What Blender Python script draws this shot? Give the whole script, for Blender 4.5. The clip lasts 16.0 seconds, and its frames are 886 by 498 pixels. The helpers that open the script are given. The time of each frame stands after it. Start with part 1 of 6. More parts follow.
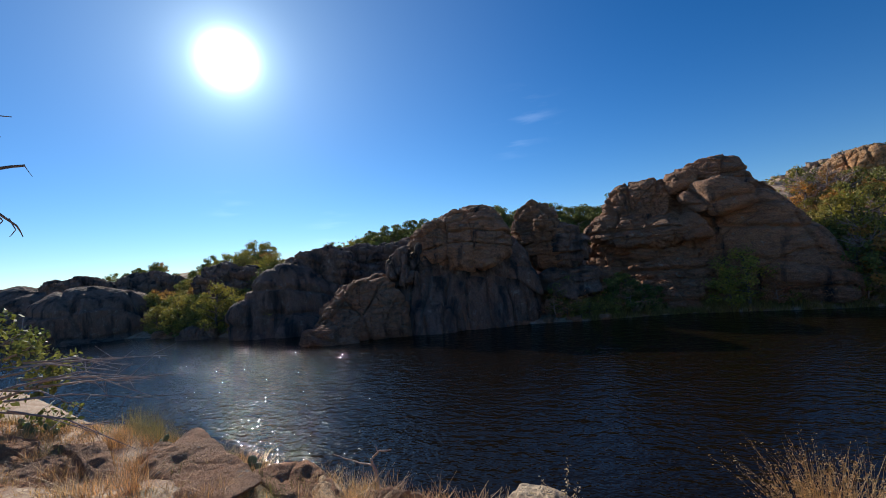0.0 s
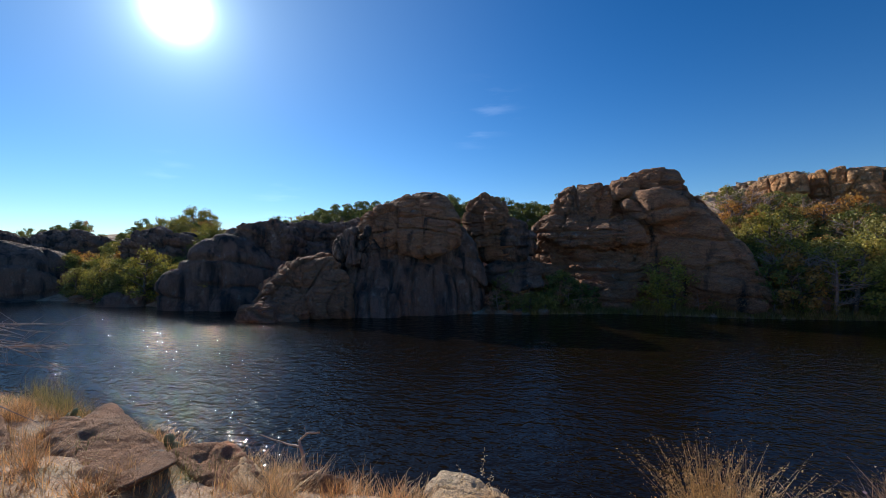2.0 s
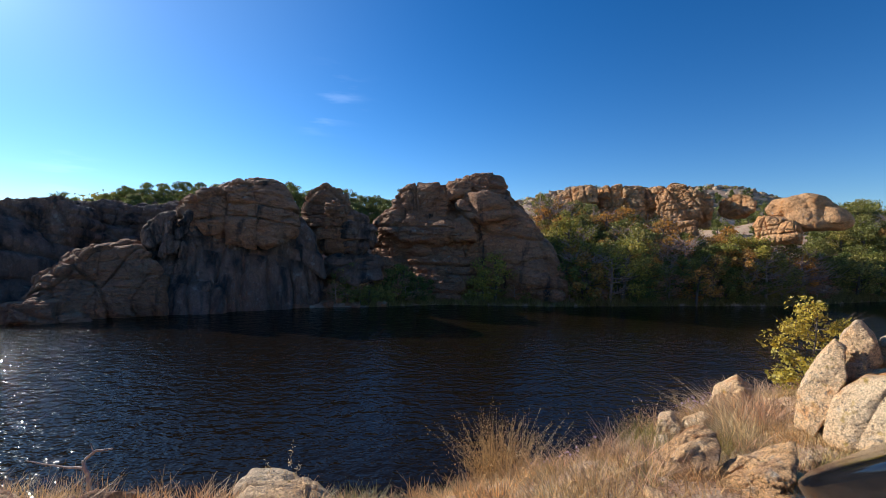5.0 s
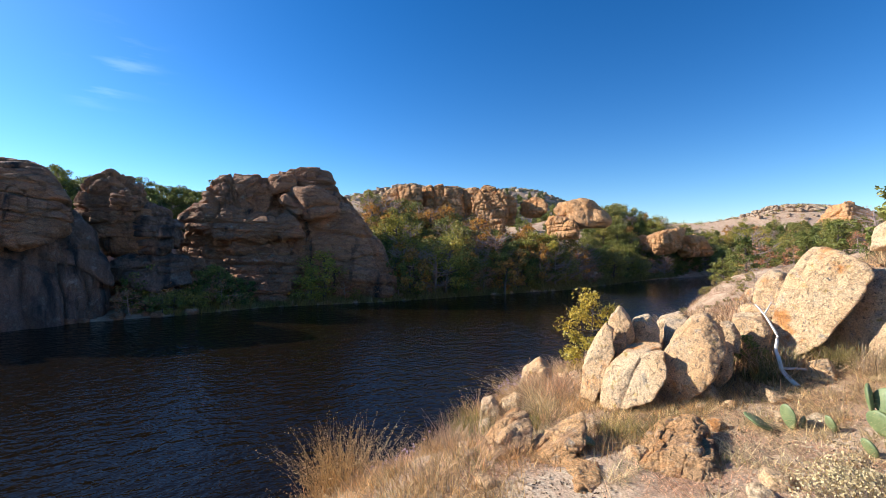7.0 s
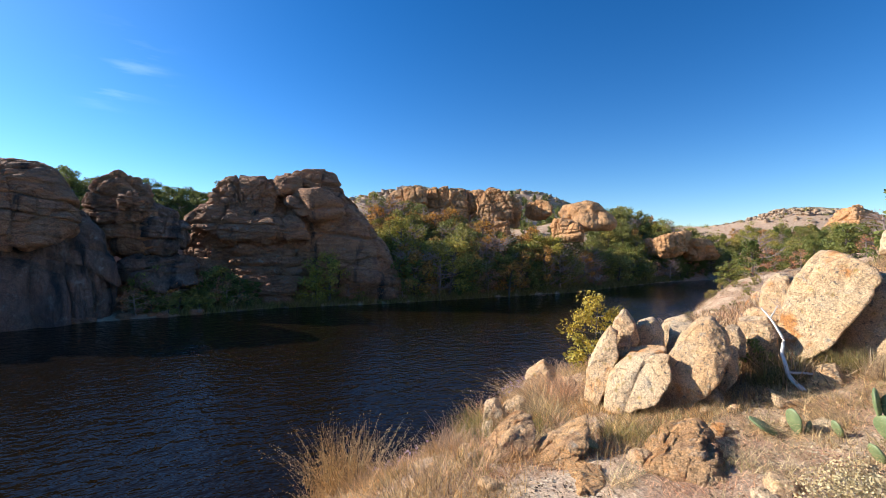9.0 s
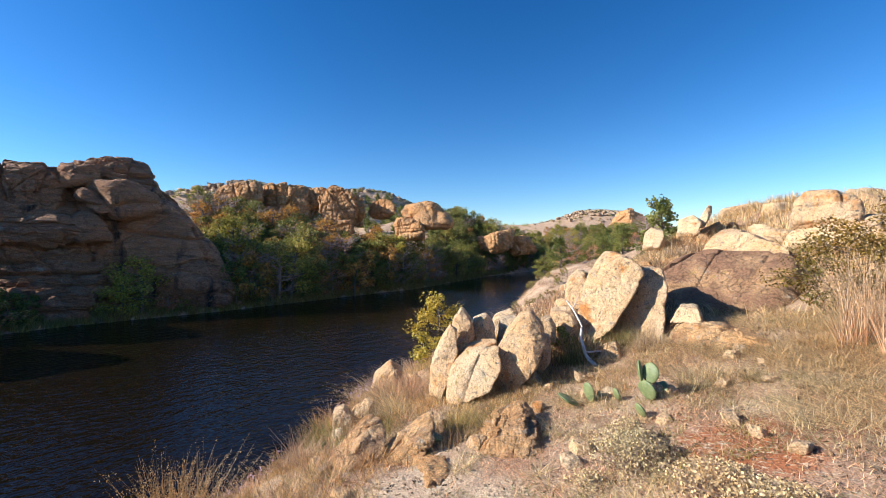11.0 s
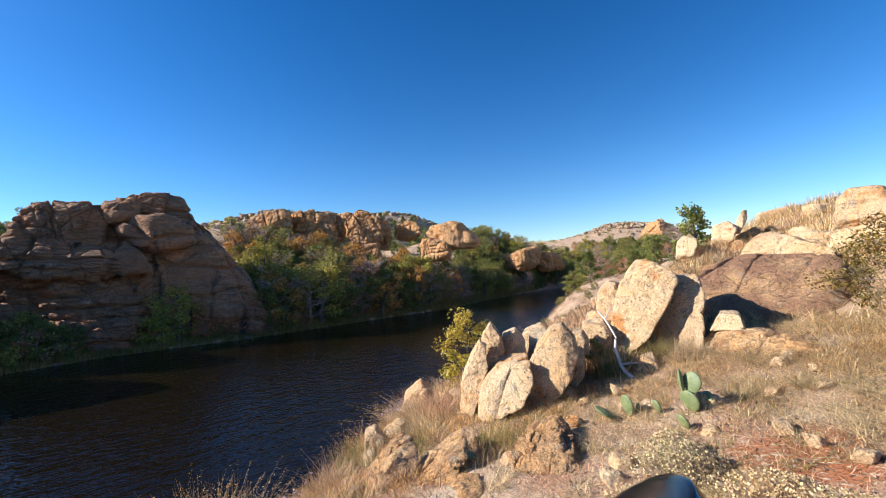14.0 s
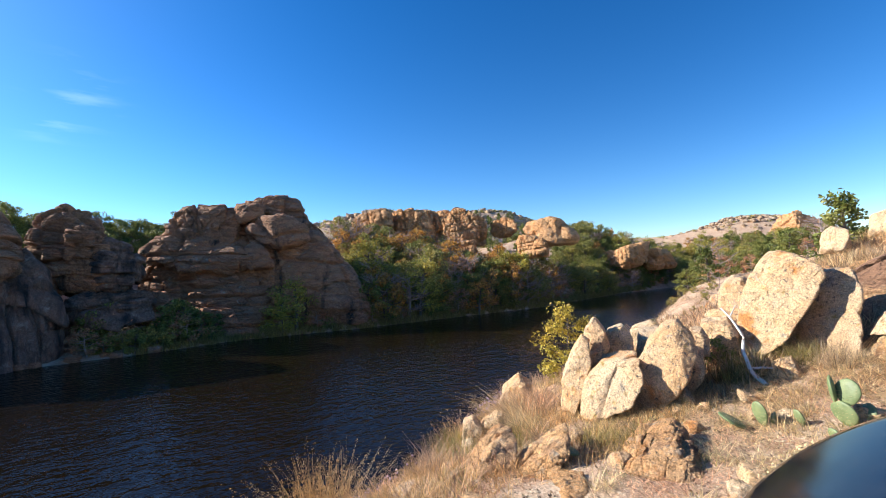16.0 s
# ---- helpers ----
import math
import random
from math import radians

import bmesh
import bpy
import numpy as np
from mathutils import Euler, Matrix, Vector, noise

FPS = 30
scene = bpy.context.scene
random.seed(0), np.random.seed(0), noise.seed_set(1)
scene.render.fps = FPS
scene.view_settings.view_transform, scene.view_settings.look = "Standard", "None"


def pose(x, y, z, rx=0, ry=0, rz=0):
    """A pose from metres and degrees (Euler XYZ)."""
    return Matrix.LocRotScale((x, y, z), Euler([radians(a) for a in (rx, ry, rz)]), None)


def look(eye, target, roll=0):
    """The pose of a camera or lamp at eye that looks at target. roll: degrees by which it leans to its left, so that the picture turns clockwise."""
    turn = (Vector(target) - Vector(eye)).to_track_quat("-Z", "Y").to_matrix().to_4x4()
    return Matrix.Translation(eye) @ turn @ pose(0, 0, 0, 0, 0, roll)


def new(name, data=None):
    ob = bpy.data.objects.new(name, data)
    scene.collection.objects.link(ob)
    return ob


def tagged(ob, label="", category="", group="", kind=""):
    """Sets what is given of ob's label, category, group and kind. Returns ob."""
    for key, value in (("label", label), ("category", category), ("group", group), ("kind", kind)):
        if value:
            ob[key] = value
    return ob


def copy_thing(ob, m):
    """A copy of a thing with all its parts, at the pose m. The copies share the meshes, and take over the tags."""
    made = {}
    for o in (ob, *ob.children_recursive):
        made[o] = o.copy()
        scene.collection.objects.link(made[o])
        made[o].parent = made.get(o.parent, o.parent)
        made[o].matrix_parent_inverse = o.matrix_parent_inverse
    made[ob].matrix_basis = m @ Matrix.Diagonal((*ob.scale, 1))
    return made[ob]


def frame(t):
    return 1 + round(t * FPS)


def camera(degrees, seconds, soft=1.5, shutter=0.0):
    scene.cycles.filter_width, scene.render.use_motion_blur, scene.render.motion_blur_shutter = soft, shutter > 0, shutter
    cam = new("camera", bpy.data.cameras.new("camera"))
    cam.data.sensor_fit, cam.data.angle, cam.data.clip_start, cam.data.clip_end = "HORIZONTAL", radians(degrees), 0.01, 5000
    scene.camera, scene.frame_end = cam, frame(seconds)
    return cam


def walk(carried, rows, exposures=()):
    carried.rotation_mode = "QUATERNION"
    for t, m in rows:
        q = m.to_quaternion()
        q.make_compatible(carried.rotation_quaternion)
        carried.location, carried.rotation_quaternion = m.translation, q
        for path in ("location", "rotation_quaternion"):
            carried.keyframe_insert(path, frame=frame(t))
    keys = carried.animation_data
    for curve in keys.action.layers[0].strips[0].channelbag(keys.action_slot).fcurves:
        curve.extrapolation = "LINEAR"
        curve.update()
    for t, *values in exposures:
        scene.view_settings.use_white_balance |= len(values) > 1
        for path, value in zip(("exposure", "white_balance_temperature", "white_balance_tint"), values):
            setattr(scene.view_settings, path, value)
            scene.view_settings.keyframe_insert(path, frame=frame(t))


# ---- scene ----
cam = camera(90.79, 16.0, soft=0.6)
PATH = [
    (0.0, pose(-0.287, 0.221, 4.237, 93.53, 5.03, 24.43)),
    (0.5, pose(-0.192, 0.200, 4.255, 93.27, 4.79, 24.37)),
    (1.0, pose(-0.165, 0.193, 4.268, 92.96, 4.21, 24.02)),
    (1.5, pose(-0.116, 0.179, 4.266, 92.97, 4.11, 23.87)),
    (2.0, pose(-0.187, 0.217, 4.290, 91.35, 0.45, 17.74)),
    (2.5, pose(-0.254, 0.196, 4.256, 90.25, -1.54, 5.66)),
    (3.0, pose(-0.219, 0.102, 4.175, 90.42, -1.36, -1.40)),
    (5.5, pose(0.120, -0.021, 4.386, 90.43, -0.60, -3.34)),
    (6.0, pose(0.084, 0.029, 4.409, 90.04, -0.33, -14.38)),
    (6.5, pose(0.026, 0.011, 4.493, 89.68, -0.28, -24.48)),
    (7.0, pose(0.000, 0.000, 4.500, 90.00, 0.00, -24.80)),
    (7.5, pose(0.015, 0.001, 4.496, 90.13, 0.08, -24.43)),
    (8.0, pose(0.020, 0.005, 4.490, 90.29, -0.02, -24.15)),
    (8.5, pose(0.009, -0.002, 4.493, 90.28, -0.16, -24.01)),
    (9.0, pose(0.006, -0.007, 4.495, 90.27, -0.28, -24.21)),
    (9.5, pose(-0.048, -0.045, 4.570, 89.66, -0.01, -35.42)),
    (10.0, pose(-0.081, -0.078, 4.617, 89.54, 0.53, -44.54)),
    (12.5, pose(-0.087, -0.087, 4.613, 90.40, 0.81, -43.83)),
    (13.0, pose(-0.084, -0.090, 4.607, 90.66, 0.59, -43.86)),
    (13.5, pose(-0.081, -0.077, 4.580, 91.30, 1.91, -44.20)),
    (14.0, pose(-0.055, -0.073, 4.538, 92.69, 3.06, -40.92)),
    (14.5, pose(-0.016, -0.039, 4.486, 93.53, 2.70, -33.92)),
    (15.0, pose(-0.024, -0.027, 4.453, 94.38, 2.70, -29.98)),
    (15.5, pose(-0.016, -0.013, 4.437, 94.10, 2.91, -28.24)),
    (16.0, pose(-0.043, -0.006, 4.444, 92.97, 2.56, -28.39)),
]
walk(cam, PATH, exposures=[(0.0, 0.02), (1.8, 0.04), (3.0, 0.28), (5.5, 0.52), (6.5, 0.82), (10.0, 0.78), (13.0, 0.78), (14.5, 0.8), (16.0, 1.0)])

# ---- world and sun ----
SUN_AZ, SUN_EL = 49.2, 26.5          # degrees left of +y, and above the horizon
sun_dir = Vector((-math.sin(radians(SUN_AZ)) * math.cos(radians(SUN_EL)),
                  math.cos(radians(SUN_AZ)) * math.cos(radians(SUN_EL)),
                  math.sin(radians(SUN_EL))))
world = bpy.data.worlds.new("sky_world")
scene.world = world
world.use_nodes = True
wt = world.node_tree
for n in list(wt.nodes):
    wt.nodes.remove(n)


def wnode(kind, **kw):
    n = wt.nodes.new(kind)
    for k, v in kw.items():
        if k == "operation":
            n.operation = v
        elif k == "blend_type":
            n.blend_type = v
    return n


def wlink(a, b):
    wt.links.new(a, b)


sky = wt.nodes.new("ShaderNodeTexSky")
sky.sky_type = "NISHITA"
sky.sun_disc = False
sky.sun_elevation = radians(SUN_EL)
sky.sun_rotation = radians(-SUN_AZ)
sky.altitude = 400
sky.air_density = 1.0
sky.dust_density = 0.0
sky.ozone_density = 1.5
deep = wt.nodes.new("ShaderNodeGamma")          # a deep, clean autumn blue
deep.inputs["Gamma"].default_value = 1.22
wlink(sky.outputs[0], deep.inputs["Color"])
hsv = wt.nodes.new("ShaderNodeHueSaturation")
hsv.inputs["Saturation"].default_value = 1.2
tint = wt.nodes.new("ShaderNodeVectorMath")
tint.operation = "MULTIPLY"
tint.inputs[1].default_value = (0.80, 0.90, 1.08)
wlink(deep.outputs[0], tint.inputs[0])
wlink(tint.outputs[0], hsv.inputs["Color"])
# the sun's disc, swollen by painted-in lens bloom, and the bright aureole of sky
tc = wt.nodes.new("ShaderNodeTexCoord")
dot = wnode("ShaderNodeVectorMath", operation="DOT_PRODUCT")
wlink(tc.outputs["Generated"], dot.inputs[0])
dot.inputs[1].default_value = sun_dir
clampd = wnode("ShaderNodeMath", operation="MAXIMUM")
wlink(dot.outputs["Value"], clampd.inputs[0])
clampd.inputs[1].default_value = 0.0


def lobe(power, gain):
    p = wnode("ShaderNodeMath", operation="POWER")
    wlink(clampd.outputs[0], p.inputs[0])
    p.inputs[1].default_value = power
    m = wnode("ShaderNodeMath", operation="MULTIPLY")
    wlink(p.outputs[0], m.inputs[0])
    m.inputs[1].default_value = gain
    return m.outputs[0]


def wadd(a, b):
    n = wnode("ShaderNodeMath", operation="ADD")
    wlink(a, n.inputs[0])
    wlink(b, n.inputs[1])
    return n.outputs[0]


glow = wadd(wadd(lobe(1900, 120.0), lobe(330, 10.0)), wadd(lobe(60, 3.5), lobe(9, 2.6)))
glow_col = wnode("ShaderNodeVectorMath", operation="SCALE")
glow_col.inputs[0].default_value = (0.80, 1.0, 0.96)
wlink(glow, glow_col.inputs["Scale"])
# thin wisps of high cirrus in two places
cmap = wt.nodes.new("ShaderNodeMapping")
cmap.inputs["Scale"].default_value = (9.0, 9.0, 55.0)
cmap.inputs["Rotation"].default_value = (0.0, 0.30, 0.1)
wlink(tc.outputs["Generated"], cmap.inputs["Vector"])
cn = wt.nodes.new("ShaderNodeTexNoise")
cn.inputs["Scale"].default_value = 1.0
cn.inputs["Detail"].default_value = 7.0
wlink(cmap.outputs[0], cn.inputs["Vector"])
cr = wt.nodes.new("ShaderNodeValToRGB")
cr.color_ramp.elements[0].position, cr.color_ramp.elements[1].position = 0.52, 0.80
wlink(cn.outputs["Fac"], cr.inputs["Fac"])


def near_to(az, el, power):
    d = wnode("ShaderNodeVectorMath", operation="DOT_PRODUCT")
    wlink(tc.outputs["Generated"], d.inputs[0])
    d.inputs[1].default_value = (-math.sin(radians(az)) * math.cos(radians(el)), math.cos(radians(az)) * math.cos(radians(el)), math.sin(radians(el)))
    m = wnode("ShaderNodeMath", operation="MAXIMUM")
    wlink(d.outputs["Value"], m.inputs[0])
    p = wnode("ShaderNodeMath", operation="POWER")
    wlink(m.outputs[0], p.inputs[0])
    p.inputs[1].default_value = power
    return p.outputs[0]


spread = wadd(wadd(near_to(11.0, 19.5, 900), near_to(13.5, 16.5, 1500)), wadd(near_to(38.0, 7.2, 900), near_to(49.7, 9.9, 1800)))
gain = wnode("ShaderNodeMath", operation="MULTIPLY")
wlink(spread, gain.inputs[0])
gain.inputs[1].default_value = 1.5
cs = wnode("ShaderNodeVectorMath", operation="SCALE")
wlink(cr.outputs["Color"], cs.inputs[0])
wlink(gain.outputs[0], cs.inputs["Scale"])
add1 = wnode("ShaderNodeVectorMath", operation="ADD")
wlink(hsv.outputs["Color"], add1.inputs[0])
wlink(glow_col.outputs[0], add1.inputs[1])
add2 = wnode("ShaderNodeVectorMath", operation="ADD")
wlink(add1.outputs[0], add2.inputs[0])
wlink(cs.outputs[0], add2.inputs[1])
bg = wt.nodes.new("ShaderNodeBackground")
bg.inputs["Strength"].default_value = 0.065
wlink(add2.outputs[0], bg.inputs["Color"])
wo = wt.nodes.new("ShaderNodeOutputWorld")
wlink(bg.outputs[0], wo.inputs["Surface"])

sun = new("sun", bpy.data.lights.new("sun", "SUN"))
sun.data.energy = 5.0
sun.data.angle = radians(0.53)
sun.data.color = (1.0, 0.93, 0.82)
sun.matrix_world = look(sun_dir * 200, (0, 0, 0))

# ---- materials ----
def material(name, rough=0.9):
    m = bpy.data.materials.new(name)
    m.use_nodes = True
    b = m.node_tree.nodes["Principled BSDF"]
    b.inputs["Roughness"].default_value = rough
    return m, m.node_tree, b


def node(nt, kind, links=(), **values):
    n = nt.nodes.new(kind)
    for key, src in links:
        nt.links.new(src, n.inputs[key])
    for key, v in values.items():
        n.inputs[key.replace("_", " ")].default_value = v
    return n


def position(nt):
    return nt.nodes.new("ShaderNodeNewGeometry").outputs["Position"]


def noise_tex(nt, vec, scale, detail=4.0, rough=0.55, stretch=None, shift=(0, 0, 0)):
    if stretch or shift != (0, 0, 0):
        mp = node(nt, "ShaderNodeMapping", [("Vector", vec)])
        mp.inputs["Scale"].default_value = stretch or (1, 1, 1)
        mp.inputs["Location"].default_value = shift
        vec = mp.outputs[0]
    return node(nt, "ShaderNodeTexNoise", [("Vector", vec)], Scale=scale, Detail=detail, Roughness=rough).outputs["Fac"]


def ramp(nt, fac, *stops):
    r = node(nt, "ShaderNodeValToRGB", [("Fac", fac)])
    while len(r.color_ramp.elements) < len(stops):
        r.color_ramp.elements.new(0.5)
    for e, (p, c) in zip(r.color_ramp.elements, stops):
        e.position = p
        e.color = (*c, 1) if len(c) == 3 else c
    return r.outputs["Color"]


def mask(nt, fac, lo, hi):
    return ramp(nt, fac, (lo, (0, 0, 0)), (hi, (1, 1, 1)))


def mix(nt, fac, a, b, mode="MIX"):
    n = nt.nodes.new("ShaderNodeMix")
    n.data_type = "RGBA"
    n.blend_type = mode
    for i, v in ((0, fac), (6, a), (7, b)):
        if isinstance(v, (int, float)):
            n.inputs[i].default_value = v
        elif isinstance(v, tuple):
            n.inputs[i].default_value = (*v, 1)
        else:
            nt.links.new(v, n.inputs[i])
    return n.outputs[2]


def bump(nt, b, height, strength, distance):
    n = node(nt, "ShaderNodeBump", [("Height", height)], Strength=strength, Distance=distance)
    if b.inputs["Normal"].links:
        nt.links.new(b.inputs["Normal"].links[0].from_socket, n.inputs["Normal"])
    nt.links.new(n.outputs[0], b.inputs["Normal"])


def granite(name, warm, grey, lichen, yellow=0.0, varnish=0.0, streak=0.0, s=1.0, grain=(1.0, 1.0, 1.2), hair=0.25, rust=0.0, speck=0.0, relief=1.0):
    """Weathered granite: warm and grey rock, grey and yellow lichen, dark varnish and water streaks."""
    m, nt, b = material(name, 0.92)
    p = position(nt)
    big = noise_tex(nt, p, 0.5 * s, 5)
    col = mix(nt, mask(nt, big, 0.36, 0.64), warm, grey)
    mid = noise_tex(nt, p, 2.6 * s, 6, 0.65, shift=(3, 7, 1))
    col = mix(nt, mask(nt, mid, 0.62 - 0.2 * lichen, 0.72), col, (0.46, 0.42, 0.36))
    if yellow:
        yl = noise_tex(nt, p, 3.4 * s, 5, 0.6, shift=(11, 2, 5))
        col = mix(nt, mask(nt, yl, 0.66 - 0.12 * yellow, 0.72), col, (0.50, 0.34, 0.10))
    if rust:
        rs = noise_tex(nt, p, 1.1 * s, 5, 0.6, shift=(6, 9, 2))
        col = mix(nt, mask(nt, rs, 0.66 - 0.2 * rust, 0.74 - 0.14 * rust), col, (0.66, 0.30, 0.10))
    if speck:
        sk = noise_tex(nt, p, 7.5 * s, 5, 0.75, shift=(8, 1, 4))
        col = mix(nt, mask(nt, sk, 0.64 - 0.14 * speck, 0.70 - 0.10 * speck), col, (0.20, 0.17, 0.14))
    if varnish:
        vn = noise_tex(nt, p, 0.9 * s, 6, 0.6, shift=(1, 5, 9))
        col = mix(nt, mask(nt, vn, 0.62 - 0.3 * varnish, 0.74 - 0.25 * varnish), col, (0.34, 0.19, 0.115))
    if streak:
        st = noise_tex(nt, p, 1.3 * s, 4, 0.55, stretch=(1, 1, 0.14), shift=(4, 4, 4))
        col = mix(nt, mask(nt, st, 0.66 - 0.2 * streak, 0.76 - 0.12 * streak), col, (0.045, 0.04, 0.04))
    fine = noise_tex(nt, p, 26 * s, 3, 0.7)
    col = mix(nt, 1.0, col, ramp(nt, fine, (0.3, (0.5, 0.47, 0.45)), (0.7, (1.26, 1.24, 1.2))), "MULTIPLY")
    rnd = node(nt, "ShaderNodeObjectInfo").outputs["Random"]
    col = mix(nt, 1.0, col, ramp(nt, rnd, (0.0, (0.88, 0.87, 0.87)), (1.0, (1.08, 1.06, 1.02))), "MULTIPLY")
    # hairline joints at two sizes
    lines = None
    for scale, wide, shift in ((0.8, 0.022, (1, 2, 3)), (2.1, 0.03, (5, 1, 8))):
        ridge = node(nt, "ShaderNodeMath", [(0, noise_tex(nt, p, scale * s, 5, 0.5, stretch=grain, shift=shift))])
        ridge.operation = "SUBTRACT"
        ridge.inputs[1].default_value = 0.5
        far = node(nt, "ShaderNodeMath", [(0, ridge.outputs[0])])
        far.operation = "ABSOLUTE"
        cut = mask(nt, far.outputs[0], 0.0, wide)
        lines = cut if lines is None else mix(nt, 1.0, lines, cut, "MULTIPLY")
    col = mix(nt, lines, mix(nt, hair, col, (0.06, 0.045, 0.04)), col)
    nt.links.new(col, b.inputs["Base Color"])
    bump(nt, b, lines, 1.0, 0.16 * hair / s)
    bump(nt, b, noise_tex(nt, p, 1.6 * s, 10, 0.72, stretch=grain), 1.0, 0.40 * relief / s)
    bump(nt, b, noise_tex(nt, p, 9 * s, 6, 0.7, stretch=grain, shift=(2, 2, 2)), 0.8, 0.06 / s)
    bump(nt, b, noise_tex(nt, p, 40 * s, 4, 0.65), 0.7, 0.014 / s)
    return m


GRANITE = granite("pink_granite", (0.54, 0.27, 0.145), (0.43, 0.255, 0.16), 0.08, streak=0.35, s=0.7, grain=(0.6, 0.6, 1.8), hair=0.3, speck=0.35, relief=0.9)
GRANITE_DARK = granite("grey_stained_granite", (0.35, 0.20, 0.14), (0.28, 0.205, 0.17), 0.25, streak=0.85, s=0.7, grain=(1.4, 1.4, 0.45), hair=0.3, speck=0.35, relief=0.9)
GRANITE_ORANGE = granite("orange_granite", (0.78, 0.40, 0.17), (0.70, 0.43, 0.23), 0.1, streak=0.15, s=0.6, hair=0.25, rust=0.4, speck=0.25, relief=0.8)
BOULDER = granite("lichen_boulder_granite", (0.78, 0.50, 0.27), (0.80, 0.62, 0.42), 0.25, yellow=0.5, s=2.4, hair=0.15, rust=0.35, speck=0.55, relief=0.5)
SLAB = granite("orange_bedrock", (0.80, 0.45, 0.20), (0.76, 0.52, 0.30), 0.3, varnish=0.25, s=2.4, rust=0.5, speck=0.35, relief=0.8)
VARNISH = granite("varnished_granite", (0.66, 0.40, 0.21), (0.58, 0.38, 0.22), 0.3, yellow=0.5, varnish=0.85, s=1.6, speck=0.5, relief=0.5)
REDROCK = granite("red_brown_bedrock", (0.46, 0.22, 0.11), (0.40, 0.22, 0.13), 0.1, varnish=0.3, s=2.4)
HILL_ROCK = granite("far_granite", (0.62, 0.44, 0.30), (0.54, 0.43, 0.33), 0.4, s=0.4)


def half(nt, v):
    n = node(nt, "ShaderNodeMath", [(0, v)])
    n.operation = "MULTIPLY"
    n.inputs[1].default_value = 0.5
    return n.outputs[0]


def ground_material():
    m, nt, b = material("dry_ground", 0.95)
    p = position(nt)
    big = noise_tex(nt, p, 0.35, 5)
    mid = noise_tex(nt, p, 1.3, 6, 0.65, shift=(5, 1, 0))
    col = mix(nt, mask(nt, mid, 0.4, 0.6), (0.46, 0.28, 0.18), (0.62, 0.45, 0.31))
    col = mix(nt, mask(nt, noise_tex(nt, p, 0.8, 4, shift=(9, 3, 0)), 0.58, 0.66), col, (0.36, 0.15, 0.07))
    col = mix(nt, mask(nt, noise_tex(nt, p, 0.7, 5, shift=(2, 8, 0)), 0.60, 0.70), col, (0.13, 0.15, 0.05))
    patch = node(nt, "ShaderNodeVectorMath", [(0, p)])
    patch.operation = "DISTANCE"
    patch.inputs[1].default_value = (3.65, 0.66, 3.15)
    bare = node(nt, "ShaderNodeMath", [(0, noise_tex(nt, p, 3.0, 5, 0.6)), (2, patch.outputs["Value"])])
    bare.operation = "MULTIPLY_ADD"
    bare.inputs[1].default_value = 1.6
    col = mix(nt, ramp(nt, half(nt, bare.outputs[0]), (0.55, (0, 0, 0)), (0.75, (1, 1, 1))), (0.42, 0.15, 0.06), col)
    straw = noise_tex(nt, p, 30, 3, 0.7, stretch=(1, 0.22, 1))
    col = mix(nt, mask(nt, straw, 0.55, 0.66), col, (0.68, 0.57, 0.41))
    fine = noise_tex(nt, p, 60, 2, 0.7)
    col = mix(nt, 1.0, col, ramp(nt, fine, (0.3, (0.5, 0.48, 0.46)), (0.7, (1.2, 1.2, 1.2))), "MULTIPLY")
    nt.links.new(col, b.inputs["Base Color"])
    bump(nt, b, noise_tex(nt, p, 9, 6, 0.7), 0.8, 0.06)
    bump(nt, b, straw, 0.5, 0.01)
    return m


GROUND = ground_material()


def water_material():
    m, nt, b = material("lake_water", 0.030)
    b.inputs["Base Color"].default_value = (0.0075, 0.005, 0.0022, 1)
    b.inputs["IOR"].default_value = 1.17
    b.inputs["Specular Tint"].default_value = (1.0, 0.86, 0.68, 1)
    p = position(nt)
    wind = noise_tex(nt, p, 0.07, 3, 0.5, stretch=(1, 0.5, 1), shift=(3, 3, 0))
    w1 = noise_tex(nt, p, 4.2, 2, 0.55, stretch=(0.8, 1.0, 1))
    w2 = noise_tex(nt, p, 1.5, 2, 0.5, stretch=(0.7, 1.0, 1), shift=(7, 2, 0))
    gust = ramp(nt, wind, (0.38, (0.35, 0.35, 0.35)), (0.62, (0.8, 0.8, 0.8)))
    west = node(nt, "ShaderNodeMapRange", [("Value", node(nt, "ShaderNodeSeparateXYZ", [("Vector", p)]).outputs["X"])])
    for key, v in (("From Min", -2.0), ("From Max", -16.0), ("To Min", 0.0), ("To Max", 1.0)):
        west.inputs[key].default_value = v
    amp = mix(nt, west.outputs["Result"], gust, (1.5, 1.5, 1.5))      # the breeze ruffles the open west end
    bump(nt, b, mix(nt, 1.0, w1, amp, "MULTIPLY"), 1.0, 0.075)
    bump(nt, b, mix(nt, 1.0, w2, amp, "MULTIPLY"), 1.0, 0.09)
    return m


WATER = water_material()


